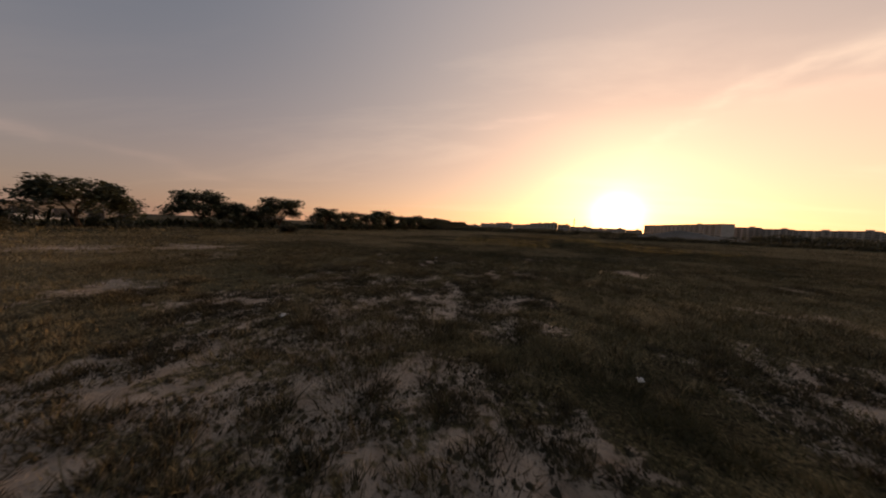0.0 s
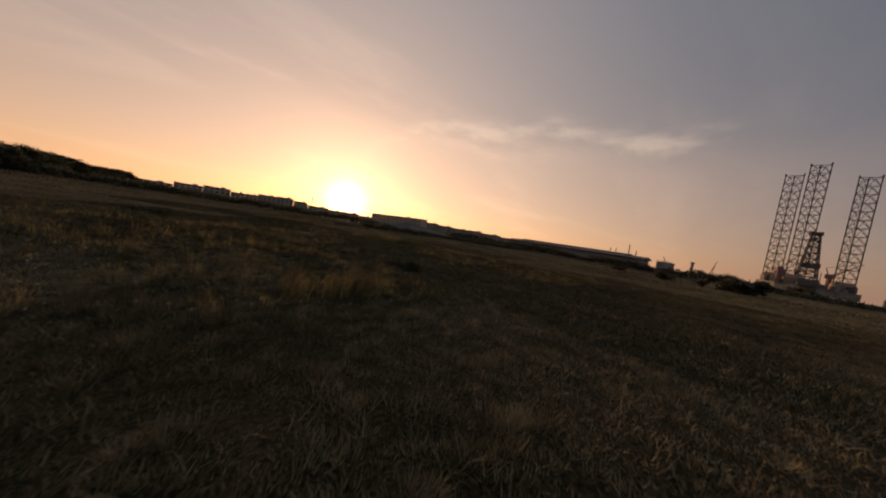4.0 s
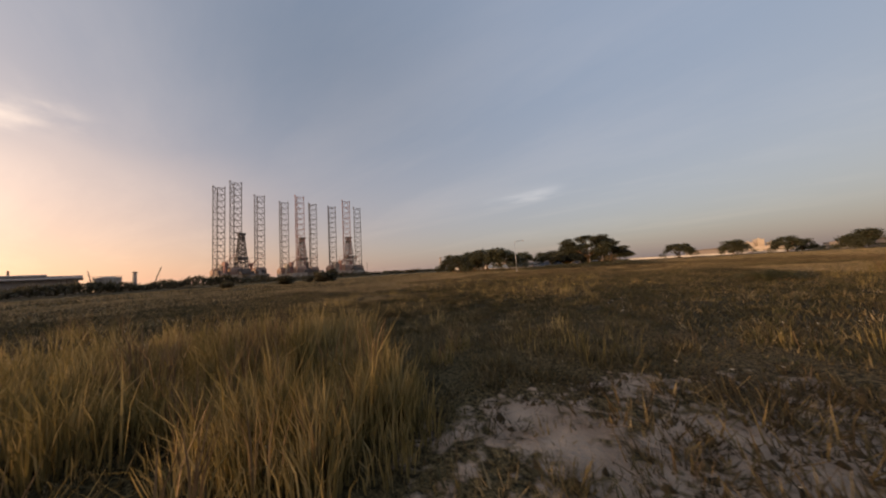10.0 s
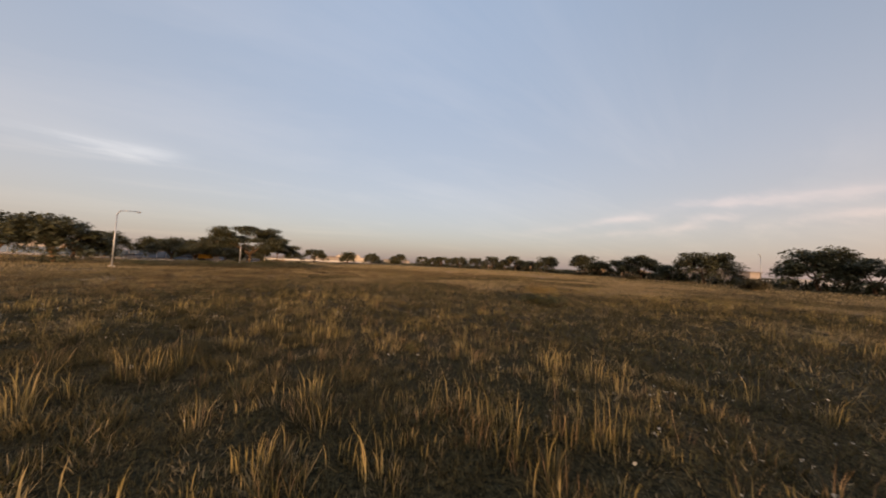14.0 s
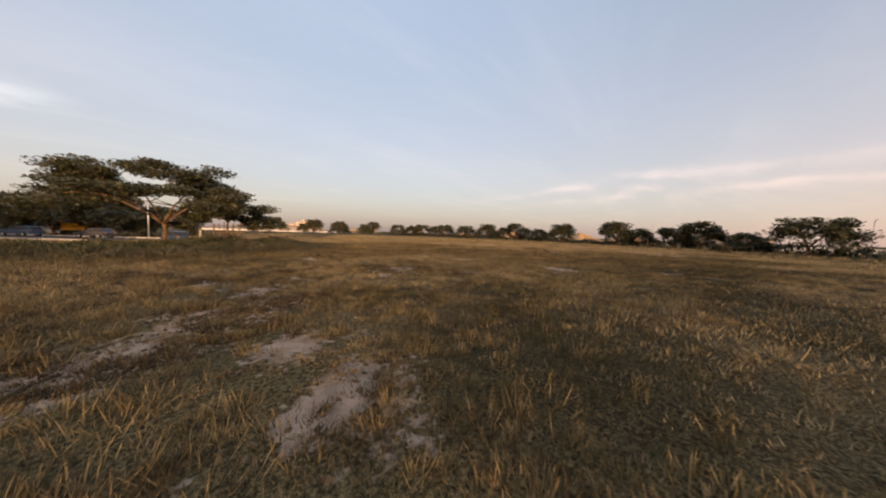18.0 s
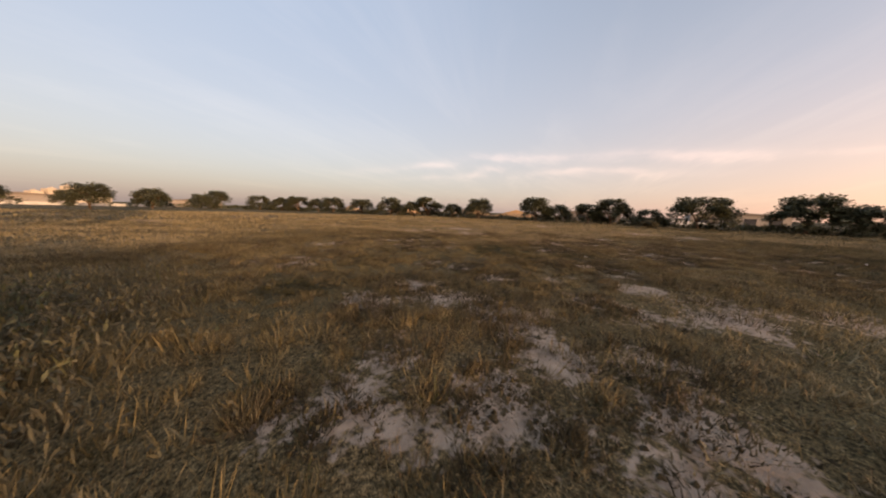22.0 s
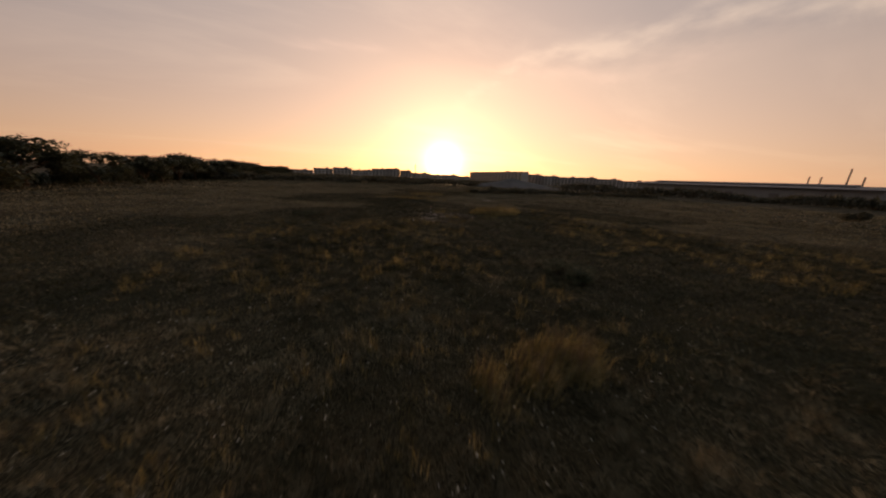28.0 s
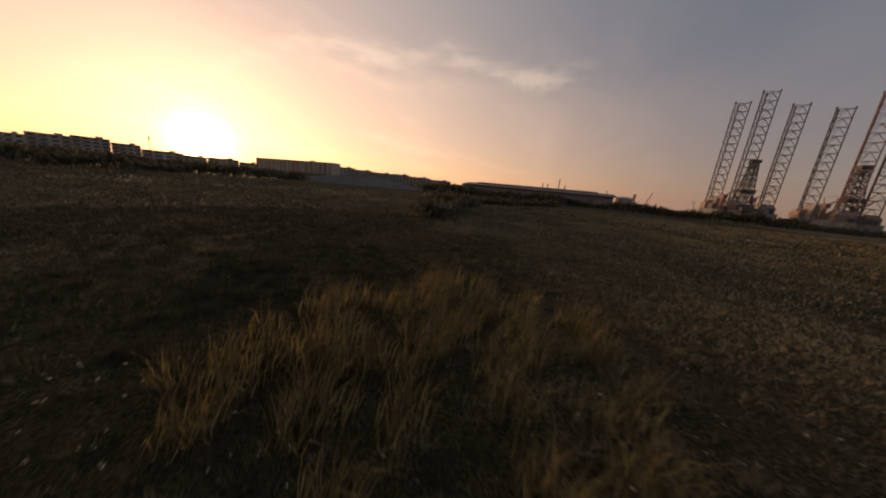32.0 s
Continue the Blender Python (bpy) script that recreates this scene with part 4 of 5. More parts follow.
def tower_crane(x, y, h, jib, rz, label, mat=STEEL):
    t = thing("tower_crane", x, y, 0, rz, label, "crane", "cranes on the skyline")
    g = Geo()
    for dx, dy in ((-0.8, -0.8), (0.8, -0.8), (0.8, 0.8), (-0.8, 0.8)):
        g.tube((dx, dy, 0), (dx, dy, h), 0.22, 0.22, 4)
    for i in range(int(h / 2)):
        g.tube((-0.8, -0.8, 2 * i), (0.8, -0.8, 2 * i + 2), 0.14, 0.14, 4)
        g.tube((0.8, 0.8, 2 * i), (-0.8, 0.8, 2 * i + 2), 0.14, 0.14, 4)
    part("mast", g, mat, t)
    g = Geo()
    g.tube((-jib * 0.35, 0, h), (jib, 0, h), 0.35, 0.25, 4)
    g.tube((0, 0, h), (0, 0, h + 4), 0.35, 0.2, 4)
    g.tube((0, 0, h + 4), (jib * 0.8, 0, h + 0.2), 0.12, 0.12, 4)
    g.tube((0, 0, h + 4), (-jib * 0.33, 0, h + 0.2), 0.12, 0.12, 4)
    part("jib", g, mat, t)
    part("counterweight", Geo().box((-jib * 0.32, 0, h - 1), (3, 1.6, 2)), CONCRETE, t)
    return t


def boom_crane(x, y, h, reach, rz, label):
    """A crawler crane: body, raised lattice boom and stay."""
    t = thing("crawler_crane", x, y, 0, rz, label, "crane", "cranes on the skyline")
    part("body", Geo().box((0, 0, 2.2), (6, 4, 2.6)).box((0, 0, 0.6), (7, 5, 1.2)), STEEL_RED, t)
    g, tip = Geo(), Vector((reach, 0, h))
    for dy, dz in ((-0.7, 0), (0.7, 0), (0, 1.1)):
        g.tube((2, dy, 3 + dz), tip, 0.22, 0.16, 4)
    for i in range(1, 12):
        c, w = Vector((2, 0, 3)).lerp(tip, i / 12), 0.7 * (1 - i / 12)
        g.tube(c - Vector((0, w, 0)), c + Vector((0, w, 1.0 * w)), 0.12, 0.12, 4)
    part("boom", g, STEEL, t)
    part("stay", Geo().tube((-2.5, 0, 3.4), (-3, 0, h * 0.3), 0.2, 0.2, 4).tube((-3, 0, h * 0.3), tip, 0.1, 0.1, 4), STEEL, t)
    return t


x, y = toward(19.0, 600)
tower_crane(x, y, 29, 8, 65, "slim tower crane standing over terrace houses")
for az, d, h, r, rz in [(87.5, 420, 19, 9, 150), (92.6, 410, 21, -7, 30), (86.0, 440, 15, 8, 10), (57.0, 640, 20, 9, 170), (99.5, 430, 16, 6, 60), (109.3, 400, 20, 6, 40), (118.6, 400, 21, 7, 120), (170.3, 396, 37, 9, 30)]:
    x, y = toward(az, d)
    boom_crane(x, y, h, r, rz, "crawler crane with raised lattice boom in the yard")


def gantry(x, y, rz):
    t = thing("sign_gantry", x, y, 0, rz, "wide steel sign gantry on posts above the trees", "gantry")
    for dx in (-19, -7, 7, 19):
        part("post", Geo().tube((dx, 0, 0), (dx, 0, 22), 0.6, 0.5, 6), STEEL, t)
    part("beam", Geo().box((0, 0, 22), (44, 1.6, 1.6)), STEEL, t)
    part("sign_board", Geo().box((0, -0.5, 18), (41, 0.5, 4.5)), CONCRETE, t, "weathered grey board")


x, y = toward(-18.2, 690)
gantry(x, y, 18)


# ---- the hall and its yard ----
def make_hall():
    """A long shed: clad walls with ribs, low-pitched roof with wide eaves and a raised ridge vent."""
    t = thing("industrial_hall", 322, 162, 0, 0, "long low industrial hall with pale cladding and wide dark roof", "hall")
    n, f, e, w = -72, 72, 9.3, 20
    part("wall", Geo().box((0, 0, e / 2), (2 * w - 4, f - n - 4, e)), HALL_WALL, t)
    part("roof", Geo().prism([(-w - 1, e - 0.2), (-w - 1, e + 0.35), (0, e + 2.7), (w + 1, e + 0.35), (w + 1, e - 0.2)], n, f), ROOF, t)
    part("ridge_vent", Geo().prism([(-8, e + 1.6), (-8, e + 2.7), (0, e + 3.8), (8, e + 2.7), (8, e + 1.6)], n + 14, f - 12), ROOF, t)
    rib = Geo().box((0, 0, e / 2), (0.3, 0.5, e)).mesh("wall_rib", HALL_WALL)
    for i in range(24):
        part("wall_rib", rib, HALL_WALL, t).location = (-w + 1.9, n + 4 + i * 5.8, 0)
    door = Geo().box((0, 0, 2.6), (0.3, 5, 5.2)).mesh("loading_door", ROOF)
    for i in range(5):
        part("loading_door", door, ROOF, t).location = (-w + 1.75, n + 20 + i * 25, 0)


make_hall()


def storage_tank(x, y, r, h):
    t = thing("storage_tank", x, y, 0, 0, "white cylindrical storage tank beside the hall", "tank")
    part("shell", Geo().tube((0, 0, 0), (0, 0, h), r, r, 32), HULL_WHITE, t)
    part("roof", Geo().tube((0, 0, h), (0, 0, h + 1.0), r * 1.01, r * 0.2, 32), HULL_WHITE, t)
    g = Geo()
    for i in range(24):
        a, b = 2 * math.pi * i / 24, 2 * math.pi * (i + 1) / 24
        g.tube((r * math.cos(a), r * math.sin(a), h), (r * math.cos(a), r * math.sin(a), h + 1.1), 0.06, 0.06, 4)
        g.tube((r * math.cos(a), r * math.sin(a), h + 1.1), (r * math.cos(b), r * math.sin(b), h + 1.1), 0.06, 0.06, 4)
    part("railing", g, STEEL, t)


storage_tank(340, 79, 7, 10)


def chimney(x, y, h, r, label):
    t = thing("chimney", x, y, 0, 0, label, "chimney", "chimneys on the skyline")
    part("stack", Geo().tube((0, 0, 0), (0, 0, h), r, r * 0.75, 12), CHIMNEY, t)
    part("rim", Geo().tube((0, 0, h - 1), (0, 0, h), r * 1.0, r * 1.0, 12), ROOF, t)


for x, y, h, r in [(395, 62, 16, 1.7), (318, -298, 23, 2.2), (303, -309, 22, 2.2)]:
    chimney(x, y, h, r, "slim industrial chimney in the haze")
for k, (y, h) in enumerate([(176, 27), (168, 27), (150, 36), (140, 27)]):
    t = thing("mast", 540 + 4 * k, y, 0, 0, "lattice mast rising behind the hall roof", "mast", "masts behind the hall")
    g = Geo()
    for a in (0, 2.1, 4.2):
        g.tube((0.9 * math.cos(a), 0.9 * math.sin(a), 0), (0.5 * math.cos(a), 0.5 * math.sin(a), h), 0.3, 0.25, 4)
    for i in range(int(h / 3)):
        g.tube((0.8, 0, 3 * i), (-0.4, 0.7, 3 * i + 3), 0.14, 0.14, 4)
    part("lattice", g, STEEL, t)


# ---- stockpiles, hedges, bushes ----
def mound(name, x, y, rx, ry, h, rz, mat, label, seed, group=""):
    rng = np.random.default_rng(seed)
    n, m = 40, 14
    v, f = [], []
    for i in range(m + 1):
        q = i / m
        for j in range(n):
            a = 2 * math.pi * j / n
            wob = 1 + 0.16 * math.sin(3 * a + seed) + 0.09 * math.sin(7 * a + 2 * seed)
            prof = (1 - q) ** 1.15
            bump = 0.25 * h * (float(fbm(np.array([math.cos(a) * q * 3 + seed]), np.array([math.sin(a) * q * 3]), 3)[0]) - 0.5)
            v.append((rx * q * wob * math.cos(a), ry * q * wob * math.sin(a), h * prof + bump * (1 - q) - 0.3 * q))
    for i in range(m):
        for j in range(n):
            f.append((i * n + j, i * n + (j + 1) % n, (i + 1) * n + (j + 1) % n, (i + 1) * n + j))
    g = Geo()
    g.add(v, f)
    ob = part(name, g, mat, None, smooth=True)
    ob.matrix_world = pose(x, y, 0, 0, 0, rz)
    tagged(ob, label, "mound", group)


mound("stockpile", 146, 238, 42, 15, 7.0, -40, GRAVEL, "long grey stockpile of crushed stone beyond the hedge", 3, "stone stockpiles")
mound("stockpile", 196, 205, 26, 9, 3.6, -45, GRAVEL, "low grey stockpile of crushed stone", 5, "stone stockpiles")
for x, y, rx, ry, h, rz, k in [(-205, -55, 26, 12, 7.0, 60, 11), (-190, -112, 28, 11, 6.4, 70, 12), (-168, -150, 24, 9, 6.0, 60, 14), (-185, -15, 22, 9, 5.6, 85, 15)]:
    mound("earth_mound", x, y, rx, ry, h, rz, EARTH, "orange earth heap lit by low sun behind trees", k, "earth heaps behind the trees")
mound("earth_mound", -135, 60, 24, 8, 2.6, 95, PALE_EARTH, "low pale earth bank behind the tree row", 16, "earth heaps behind the trees")


def bush_strip(name, line, width, height, count, size, mat, label, seed, base=0.0):
    """A hedge of leaf sprays along a line, with an uneven top."""
    rng = np.random.default_rng(seed)
    seg = np.array(line, float)
    ln = np.hypot(*(seg[1:] - seg[:-1]).T)
    k = rng.choice(len(ln), count, p=ln / ln.sum())
    f = rng.random(count)
    c = seg[k] + (seg[k + 1] - seg[k]) * f[:, None]
    off = rng.normal(size=(count, 2)) * width * 0.4
    x, y = c[:, 0] + off[:, 0], c[:, 1] + off[:, 1]
    top = height * (0.45 + 0.95 * np.clip((fbm(x / (height * 2.2) + seed, y / (height * 2.2), 3) - 0.25) * 1.6, 0, 1))
    z = base + height_at(x, y) + top * rng.random(count) ** 0.6
    v, t = leaf_cloud(rng, np.stack([x, y, z], -1), np.full(count, size * 0.6), 0.8, count, size, 1.1, 0.36)
    tagged(new(name, array_mesh(name, v, t, mat)), label, "hedge", kind="stuff")


bush_strip("hall_hedge", [(165, 205), (195, 165), (208, 120), (216, 75), (214, 30)], 7, 4.6, 11000, 0.7, HEDGE, "dark scrub hedge in front of the hall", 31)
bush_strip("yard_scrub", [(214, 30), (232, -10), (236, -60), (232, -110), (225, -160)], 7, 3.2, 8000, 0.6, HEDGE, "scrub along the yard fence below the rigs", 32)
bush_strip("low_hedge", [(48, 138), (62, 143), (95, 150), (122, 138), (150, 130)], 3, 2.0, 10000, 0.36, HEDGE, "low dark hedge before the stockpiles", 33)
bush_strip("skyline_scrub", [(-50, 300), (40, 360), (150, 400), (230, 420), (330, 420)], 14, 3.4, 7000, 1.2, HEDGE, "far scrub line below the houses", 34)
bush_strip("field_hedge", [(-60, 180), (-52, 204), (-30, 212), (-8, 235), (30, 232), (70, 240), (120, 250)], 5, 3.0, 14000, 0.55, HEDGE, "dark unkempt hedge across the north end of the field", 39)
bush_strip("roadside_hedge", [(a - 5, b) for a, b in WEST_LINE], 3, 2.3, 18000, 0.45, BUSH, "low dark hedge under the roadside trees", 35)
bush_strip("far_scrub", [(225, -160), (200, -230), (120, -260), (60, -275)], 10, 3.0, 4000, 1.0, HEDGE, "far scrub on the southern skyline", 36)
bush_strip("verge_thicket", [(46, 3), (38, 5), (33, 6.5), (28, 7), (24, 5), (20, 0)], 4.6, 1.05, 100000, 0.06, BUSH, "waist-high brownish green thicket before the kerb trees", 37)
bush_strip("verge_weeds", [(44, 4.5), (38, 6.5), (33, 8), (28, 8.5), (23, 6), (18, 0)], 5.4, 0.85, 90000, 0.048, HEDGE, "dry brown weeds mixed into the verge thicket", 40)
bush_strip("kerb_thicket", [(36, 0.5), (32, 2), (28, 1.5), (24, -2), (19, -8)], 2.4, 0.8, 18000, 0.08, BUSH, "low brownish green thicket at the kerb", 38)
for k, (x, y, r, h) in enumerate([(101, 39, 5, 4.6), (94, 55, 2.4, 2.6), (97, 47, 1.7, 2.2), (99, 66, 2.2, 2.2), (245, 10, 9, 6), (240, -120, 7, 4), (236, 222, 13, 6.5), (-46, 62, 2.2, 2.6), (196, -98, 7, 3.5), (27.0, 3.2, 1.7, 1.9), (25.6, 2.6, 1.8, 2.0), (21.4, 0.6, 1.5, 1.7), (-52, 96, 2.4, 2.4), (-66, 34, 2.0, 2.2)]):
    rng = np.random.default_rng(60 + k)
    n = 14
    cs = np.stack([rng.normal(size=n) * r * 0.35, rng.normal(size=n) * r * 0.35, h * (0.25 + 0.4 * rng.random(n))], -1)
    v, t = leaf_cloud(rng, cs, r * (0.3 + 0.2 * rng.random(n)), h / r * 0.8, 1500 if r > 3 else 2600, 0.7 if r > 3 else 0.2 if r > 1.9 else 0.12)
    v[:, 2] = np.maximum(v[:, 2], -0.05)
    b = thing("bush", x, y, 0, 0, "dense dark bush standing in the field edge", "bush", "bushes at the field edge")
    part("foliage", array_mesh("foliage", v, t, HEDGE), HEDGE, b)
    g = Geo()
    for j in range(5):
        g.tube((0, 0, -0.1), tuple(cs[j]), 0.05 * h, 0.015 * h, 5)
    part("stems", g, BARK, b)


# ---- the road in the south-east ----
def road_frame():
    a = math.atan2(ROAD_DIR[1], ROAD_DIR[0])
    return pose(ROAD_MID[0], ROAD_MID[1], 0.2, 0, 0, math.degrees(a))


def make_road():
    g = Geo()
    g.box((56, 0, 0.0), (98, 10.4, 0.16))
    ob = part("road", g, ASPHALT)
    ob.matrix_world = road_frame()
    tagged(ob, "grey asphalt road behind the kerb trees", "road", kind="structure")
    for side in (-1, 1):
        k = thing("kerb", 0, 0, 0, 0, "kerb of alternating white painted stones along the road", "kerb", kind="structure")
        k.matrix_world = road_frame()
        stone = Geo().box((0, 0, 0.09), (1.5, 0.22, 0.3), 0, 0.94).mesh("kerbstone", WHITE_PAINT)
        dull = Geo().box((0, 0, 0.09), (1.5, 0.22, 0.3), 0, 0.94).mesh("kerbstone", CONCRETE)
        for i in range(60):
            part("kerbstone", (stone, dull)[i % 2 if side < 0 else 1], CONCRETE, k).location = (8 + 1.54 * i, side * 5.3, 0)


make_road()


def lamp_post(x, y, h, rz, label, arm=3.0):
    t = thing("street_lamp", x, y, float(height_at(x, y)), rz, label, "street lamp", "street lamps")
    part("base_plate", Geo().box((0, 0, 0.1), (0.5, 0.5, 0.25)), CONCRETE, t)
    part("pole", Geo().tube((0, 0, 0), (0, 0, h - 0.8), 0.1, 0.065, 8), GALV, t, smooth=True)
    g, p = Geo(), Vector((0, 0, h - 0.8))
    for i in range(1, 7):
        a = i / 6 * math.pi / 2
        q = Vector((0.8 * (1 - math.cos(a)), 0, h - 0.8 + 0.8 * math.sin(a)))
        g.tube(p, q, 0.075, 0.07, 8)
        p = q
    g.tube(p, p + Vector((arm - 0.8, 0, 0.15)), 0.07, 0.05, 8)
    part("arm", g, GALV, t, smooth=True)
    part("lantern", Geo().box((arm + 0.2, 0, h + 0.13), (0.75, 0.26, 0.13), 0, 0.8), GALV, t)
    part("glass", Geo().box((arm + 0.22, 0, h + 0.04), (0.45, 0.2, 0.06)), WHITE_PAINT, t)


lamp_post(46, 14.8, 8.4, -130, "tall galvanised street lamp with curved arm by the road", 2.2)
lamp_post(84, -22, 8.4, -130, "tall galvanised street lamp with curved arm by the road", 2.2)
lamp_post(64, -25, 8.4, 50, "tall galvanised street lamp with curved arm by the road", 2.2)
lamp_post(-86, 57, 8.4, 0, "slim street lamp standing among roadside trees", 1.6)
lamp_post(-100, -30, 8.4, 0, "slim street lamp standing among roadside trees", 1.6)


def plain_pole(x, y, h, r, label, mat=GALV):
    t = thing("post", x, y, float(height_at(x, y)), 0, label, "post", "bare posts")
    part("shaft", Geo().tube((0, 0, -0.2), (0, 0, h), r, r * 0.8, 8), mat, t, smooth=True)
    part("cap", Geo().tube((0, 0, h), (0, 0, h + 0.08), r * 1.1, r * 0.6, 8), mat, t)


plain_pole(34.8, -29, 7.6, 0.13, "grey metal post behind the road")
plain_pole(28, -8.5, 3.2, 0.17, "pale concrete post behind the road", CONCRETE)
plain_pole(-97.9, 14.4, 8.0, 0.08, "thin tall pole before the tree row")


def stake_frame(x, y):
    """Bare stakes round the young trunk, tied by cross rails."""
    t = thing("tree_stakes", x, y, float(height_at(x, y)), 20, "cluster of bare wooden stakes tied round young trunks", "stakes")
    rng = np.random.default_rng(8)
    for i in range(8):
        a = 2 * math.pi * i / 8
        px, py = 1.5 * math.cos(a), 1.0 * math.sin(a)
        tilt = rng.normal(size=2) * 0.12
        part("stake", Geo().tube((px, py, -0.1), (px + tilt[0], py + tilt[1], 2.5 + 0.5 * rng.random()), 0.06, 0.05, 6), WOOD, t)
    for z in (1.6, 2.4):
        for s in (-1, 1):
            part("rail", Geo().tube((-1.6, s * 0.9, z), (1.6, s * 0.9, z + 0.05), 0.04, 0.04, 6), WOOD, t)


stake_frame(25.4, -5.2)


def make_car(x, y, rz, paint, label):
    """A hatchback: lower body, glass house, wheels, lamps."""
    t = thing("car", x, y, float(height_at(x, y)) + 0.1, rz, label, "car", "parked cars")
    low = [(-2.05, 0.35), (-2.1, 0.75), (-1.95, 0.95), (-1.0, 1.0), (0.9, 0.98), (1.9, 0.82), (2.1, 0.6), (2.08, 0.35)]
    part("body", Geo().prism(low, -0.85, 0.85), paint, t)
    house = [(-1.85, 0.96), (-1.45, 1.42), (0.1, 1.46), (0.95, 0.98)]
    part("windows", Geo().prism(house, -0.74, 0.74), DARK_GLASS, t, "dark glass")
    part("roof", Geo().prism([(-1.5, 1.40), (-1.4, 1.48), (0.08, 1.51), (0.2, 1.43)], -0.76, 0.76), paint, t)
    for wx in (-1.3, 1.3):
        for wy in (-0.8, 0.8):
            w = part("wheel", Geo().tube((wx, wy - 0.1, 0.31), (wx, wy + 0.1, 0.31), 0.31, 0.31, 18), RUBBER, t)
            part("rim", Geo().tube((wx, wy - 0.115, 0.31), (wx, wy + 0.115, 0.31), 0.19, 0.19, 12), GALV, w)
    for wy in (-0.62, 0.62):
        part("headlight", Geo().box((2.06, wy, 0.72), (0.1, 0.34, 0.14)), WHITE_PAINT, t)
        part("tail_light", Geo().box((-2.06, wy, 0.8), (0.08, 0.26, 0.2)), HULL_RED, t)
    for wy in (-0.92, 0.92):
        part("mirror", Geo().box((0.7, wy, 1.02), (0.14, 0.18, 0.12)), paint, t)
    for wx in (-2.08, 2.08):
        part("bumper", Geo().box((wx, 0, 0.45), (0.14, 1.6, 0.2)), paint, t)


make_car(30.4, -11, -66, CAR_BLUE, "small blue hatchback parked behind the thicket")
make_car(40, -26.2, -37, CAR_DARK, "dark hatchback parked beneath roadside trees")
make_car(48, -32.2, -37, CAR_BLUE, "blue-grey hatchback parked beneath roadside trees")
make_car(61, -41.5, -37, HULL_WHITE, "white hatchback parked beneath roadside trees")


def make_scooter(x, y, rz):
    t = thing("motor_scooter", x, y, float(height_at(x, y)), rz, "dark motor scooter parked in the grass", "scooter")
    for wx in (-0.6, 0.6):
        part("wheel", Geo().tube((wx, -0.05, 0.26), (wx, 0.05, 0.26), 0.26, 0.26, 16), RUBBER, t)
    part("body", Geo().prism([(-0.75, 0.4), (-0.8, 0.72), (-0.1, 0.72), (0.0, 0.36), (0.35, 0.36), (0.5, 0.9), (0.6, 0.88), (0.5, 0.28), (-0.5, 0.28)], -0.14, 0.14), CAR_DARK, t)
    part("seat", Geo().box((-0.42, 0, 0.77), (0.66, 0.26, 0.1), 0, 0.85), RUBBER, t)
    part("handlebar", Geo().tube((0.48, -0.32, 1.0), (0.48, 0.32, 1.0), 0.02, 0.02, 6).tube((0.55, 0, 0.85), (0.48, 0, 1.0), 0.03, 0.03, 6), GALV, t)


make_scooter(24.2, -0.4, 100)


def make_digger(x, y, rz):
    t = thing("excavator", x, y, float(height_at(x, y)), rz, "orange yellow excavator parked beyond the road", "excavator")
    for s in (-1, 1):
        part("track", Geo().prism([(-1.9, 0.2), (-2.1, 0.5), (-1.8, 0.85), (1.8, 0.85), (2.1, 0.5), (1.9, 0.0), (-1.7, 0.0)], s * 1.1 - 0.28, s * 1.1 + 0.28), RUBBER, t)
    part("house", Geo().box((-0.4, 0, 1.6), (3.4, 2.5, 1.3)), YELLOW, t)
    part("cab", Geo().box((0.8, 0.7, 2.3), (1.4, 1.0, 1.6), 0, 0.9), DARK_GLASS, t)
    part("boom", Geo().tube((1.2, -0.2, 1.8), (3.2, -0.2, 4.4), 0.28, 0.22, 4).tube((3.2, -0.2, 4.4), (5.2, -0.2, 3.8), 0.22, 0.2, 4), YELLOW, t)
    part("stick", Geo().tube((5.2, -0.2, 3.9), (5.6, -0.2, 1.6), 0.18, 0.14, 4), YELLOW, t)
    part("bucket", Geo().prism([(5.2, 0.6), (5.4, 1.6), (5.9, 1.5), (6.1, 0.9)], -0.7, 0.3), STEEL, t)


make_digger(44.2, -41, 150)


def hoarding(x0, y0, x1, y1, h, n, mat, label):
    d = math.hypot(x1 - x0, y1 - y0)
    t = thing("site_hoarding", x0, y0, 0.5, math.degrees(math.atan2(y1 - y0, x1 - x0)), label, "fence", "site fences")
    panel = Geo().box((d / n / 2, 0, h / 2), (d / n - 0.06, 0.06, h)).mesh("fence_panel", mat)
    post = Geo().box((0, 0.06, h / 2), (0.1, 0.1, h + 0.1)).mesh("fence_post", GALV)
    for i in range(n):
        part("fence_panel", panel, mat, t).location = (i * d / n, 0, 0)
        part("fence_post", post, GALV, t).location = (i * d / n, 0, 0)


hoarding(46, -46, 110, -86, 2.2, 24, NET_BLUE, "blue sheet hoarding beneath the trees by the road")
hoarding(110, -86, 180, -130, 2.2, 24, CONCRETE, "pale sheet hoarding along the yard")


def boundary_wall(x0, y0, x1, y1, h, n):
    d = math.hypot(x1 - x0, y1 - y0)
    t = thing("boundary_wall", x0, y0, 0, math.degrees(math.atan2(y1 - y0, x1 - x0)), "low white boundary wall catching the evening sun", "wall")
    bay = Geo().box((d / n / 2, 0, h / 2), (d / n - 0.3, 0.25, h)).mesh("wall_panel", WHITE_PAINT)
    pier = Geo().box((0, 0, h / 2 + 0.1), (0.45, 0.45, h + 0.2)).mesh("pier", WHITE_PAINT)
    for i in range(n):
        part("wall_panel", bay, WHITE_PAINT, t).location = (i * d / n, 0, 0)
        part("pier", pier, WHITE_PAINT, t).location = (i * d / n, 0, 0)


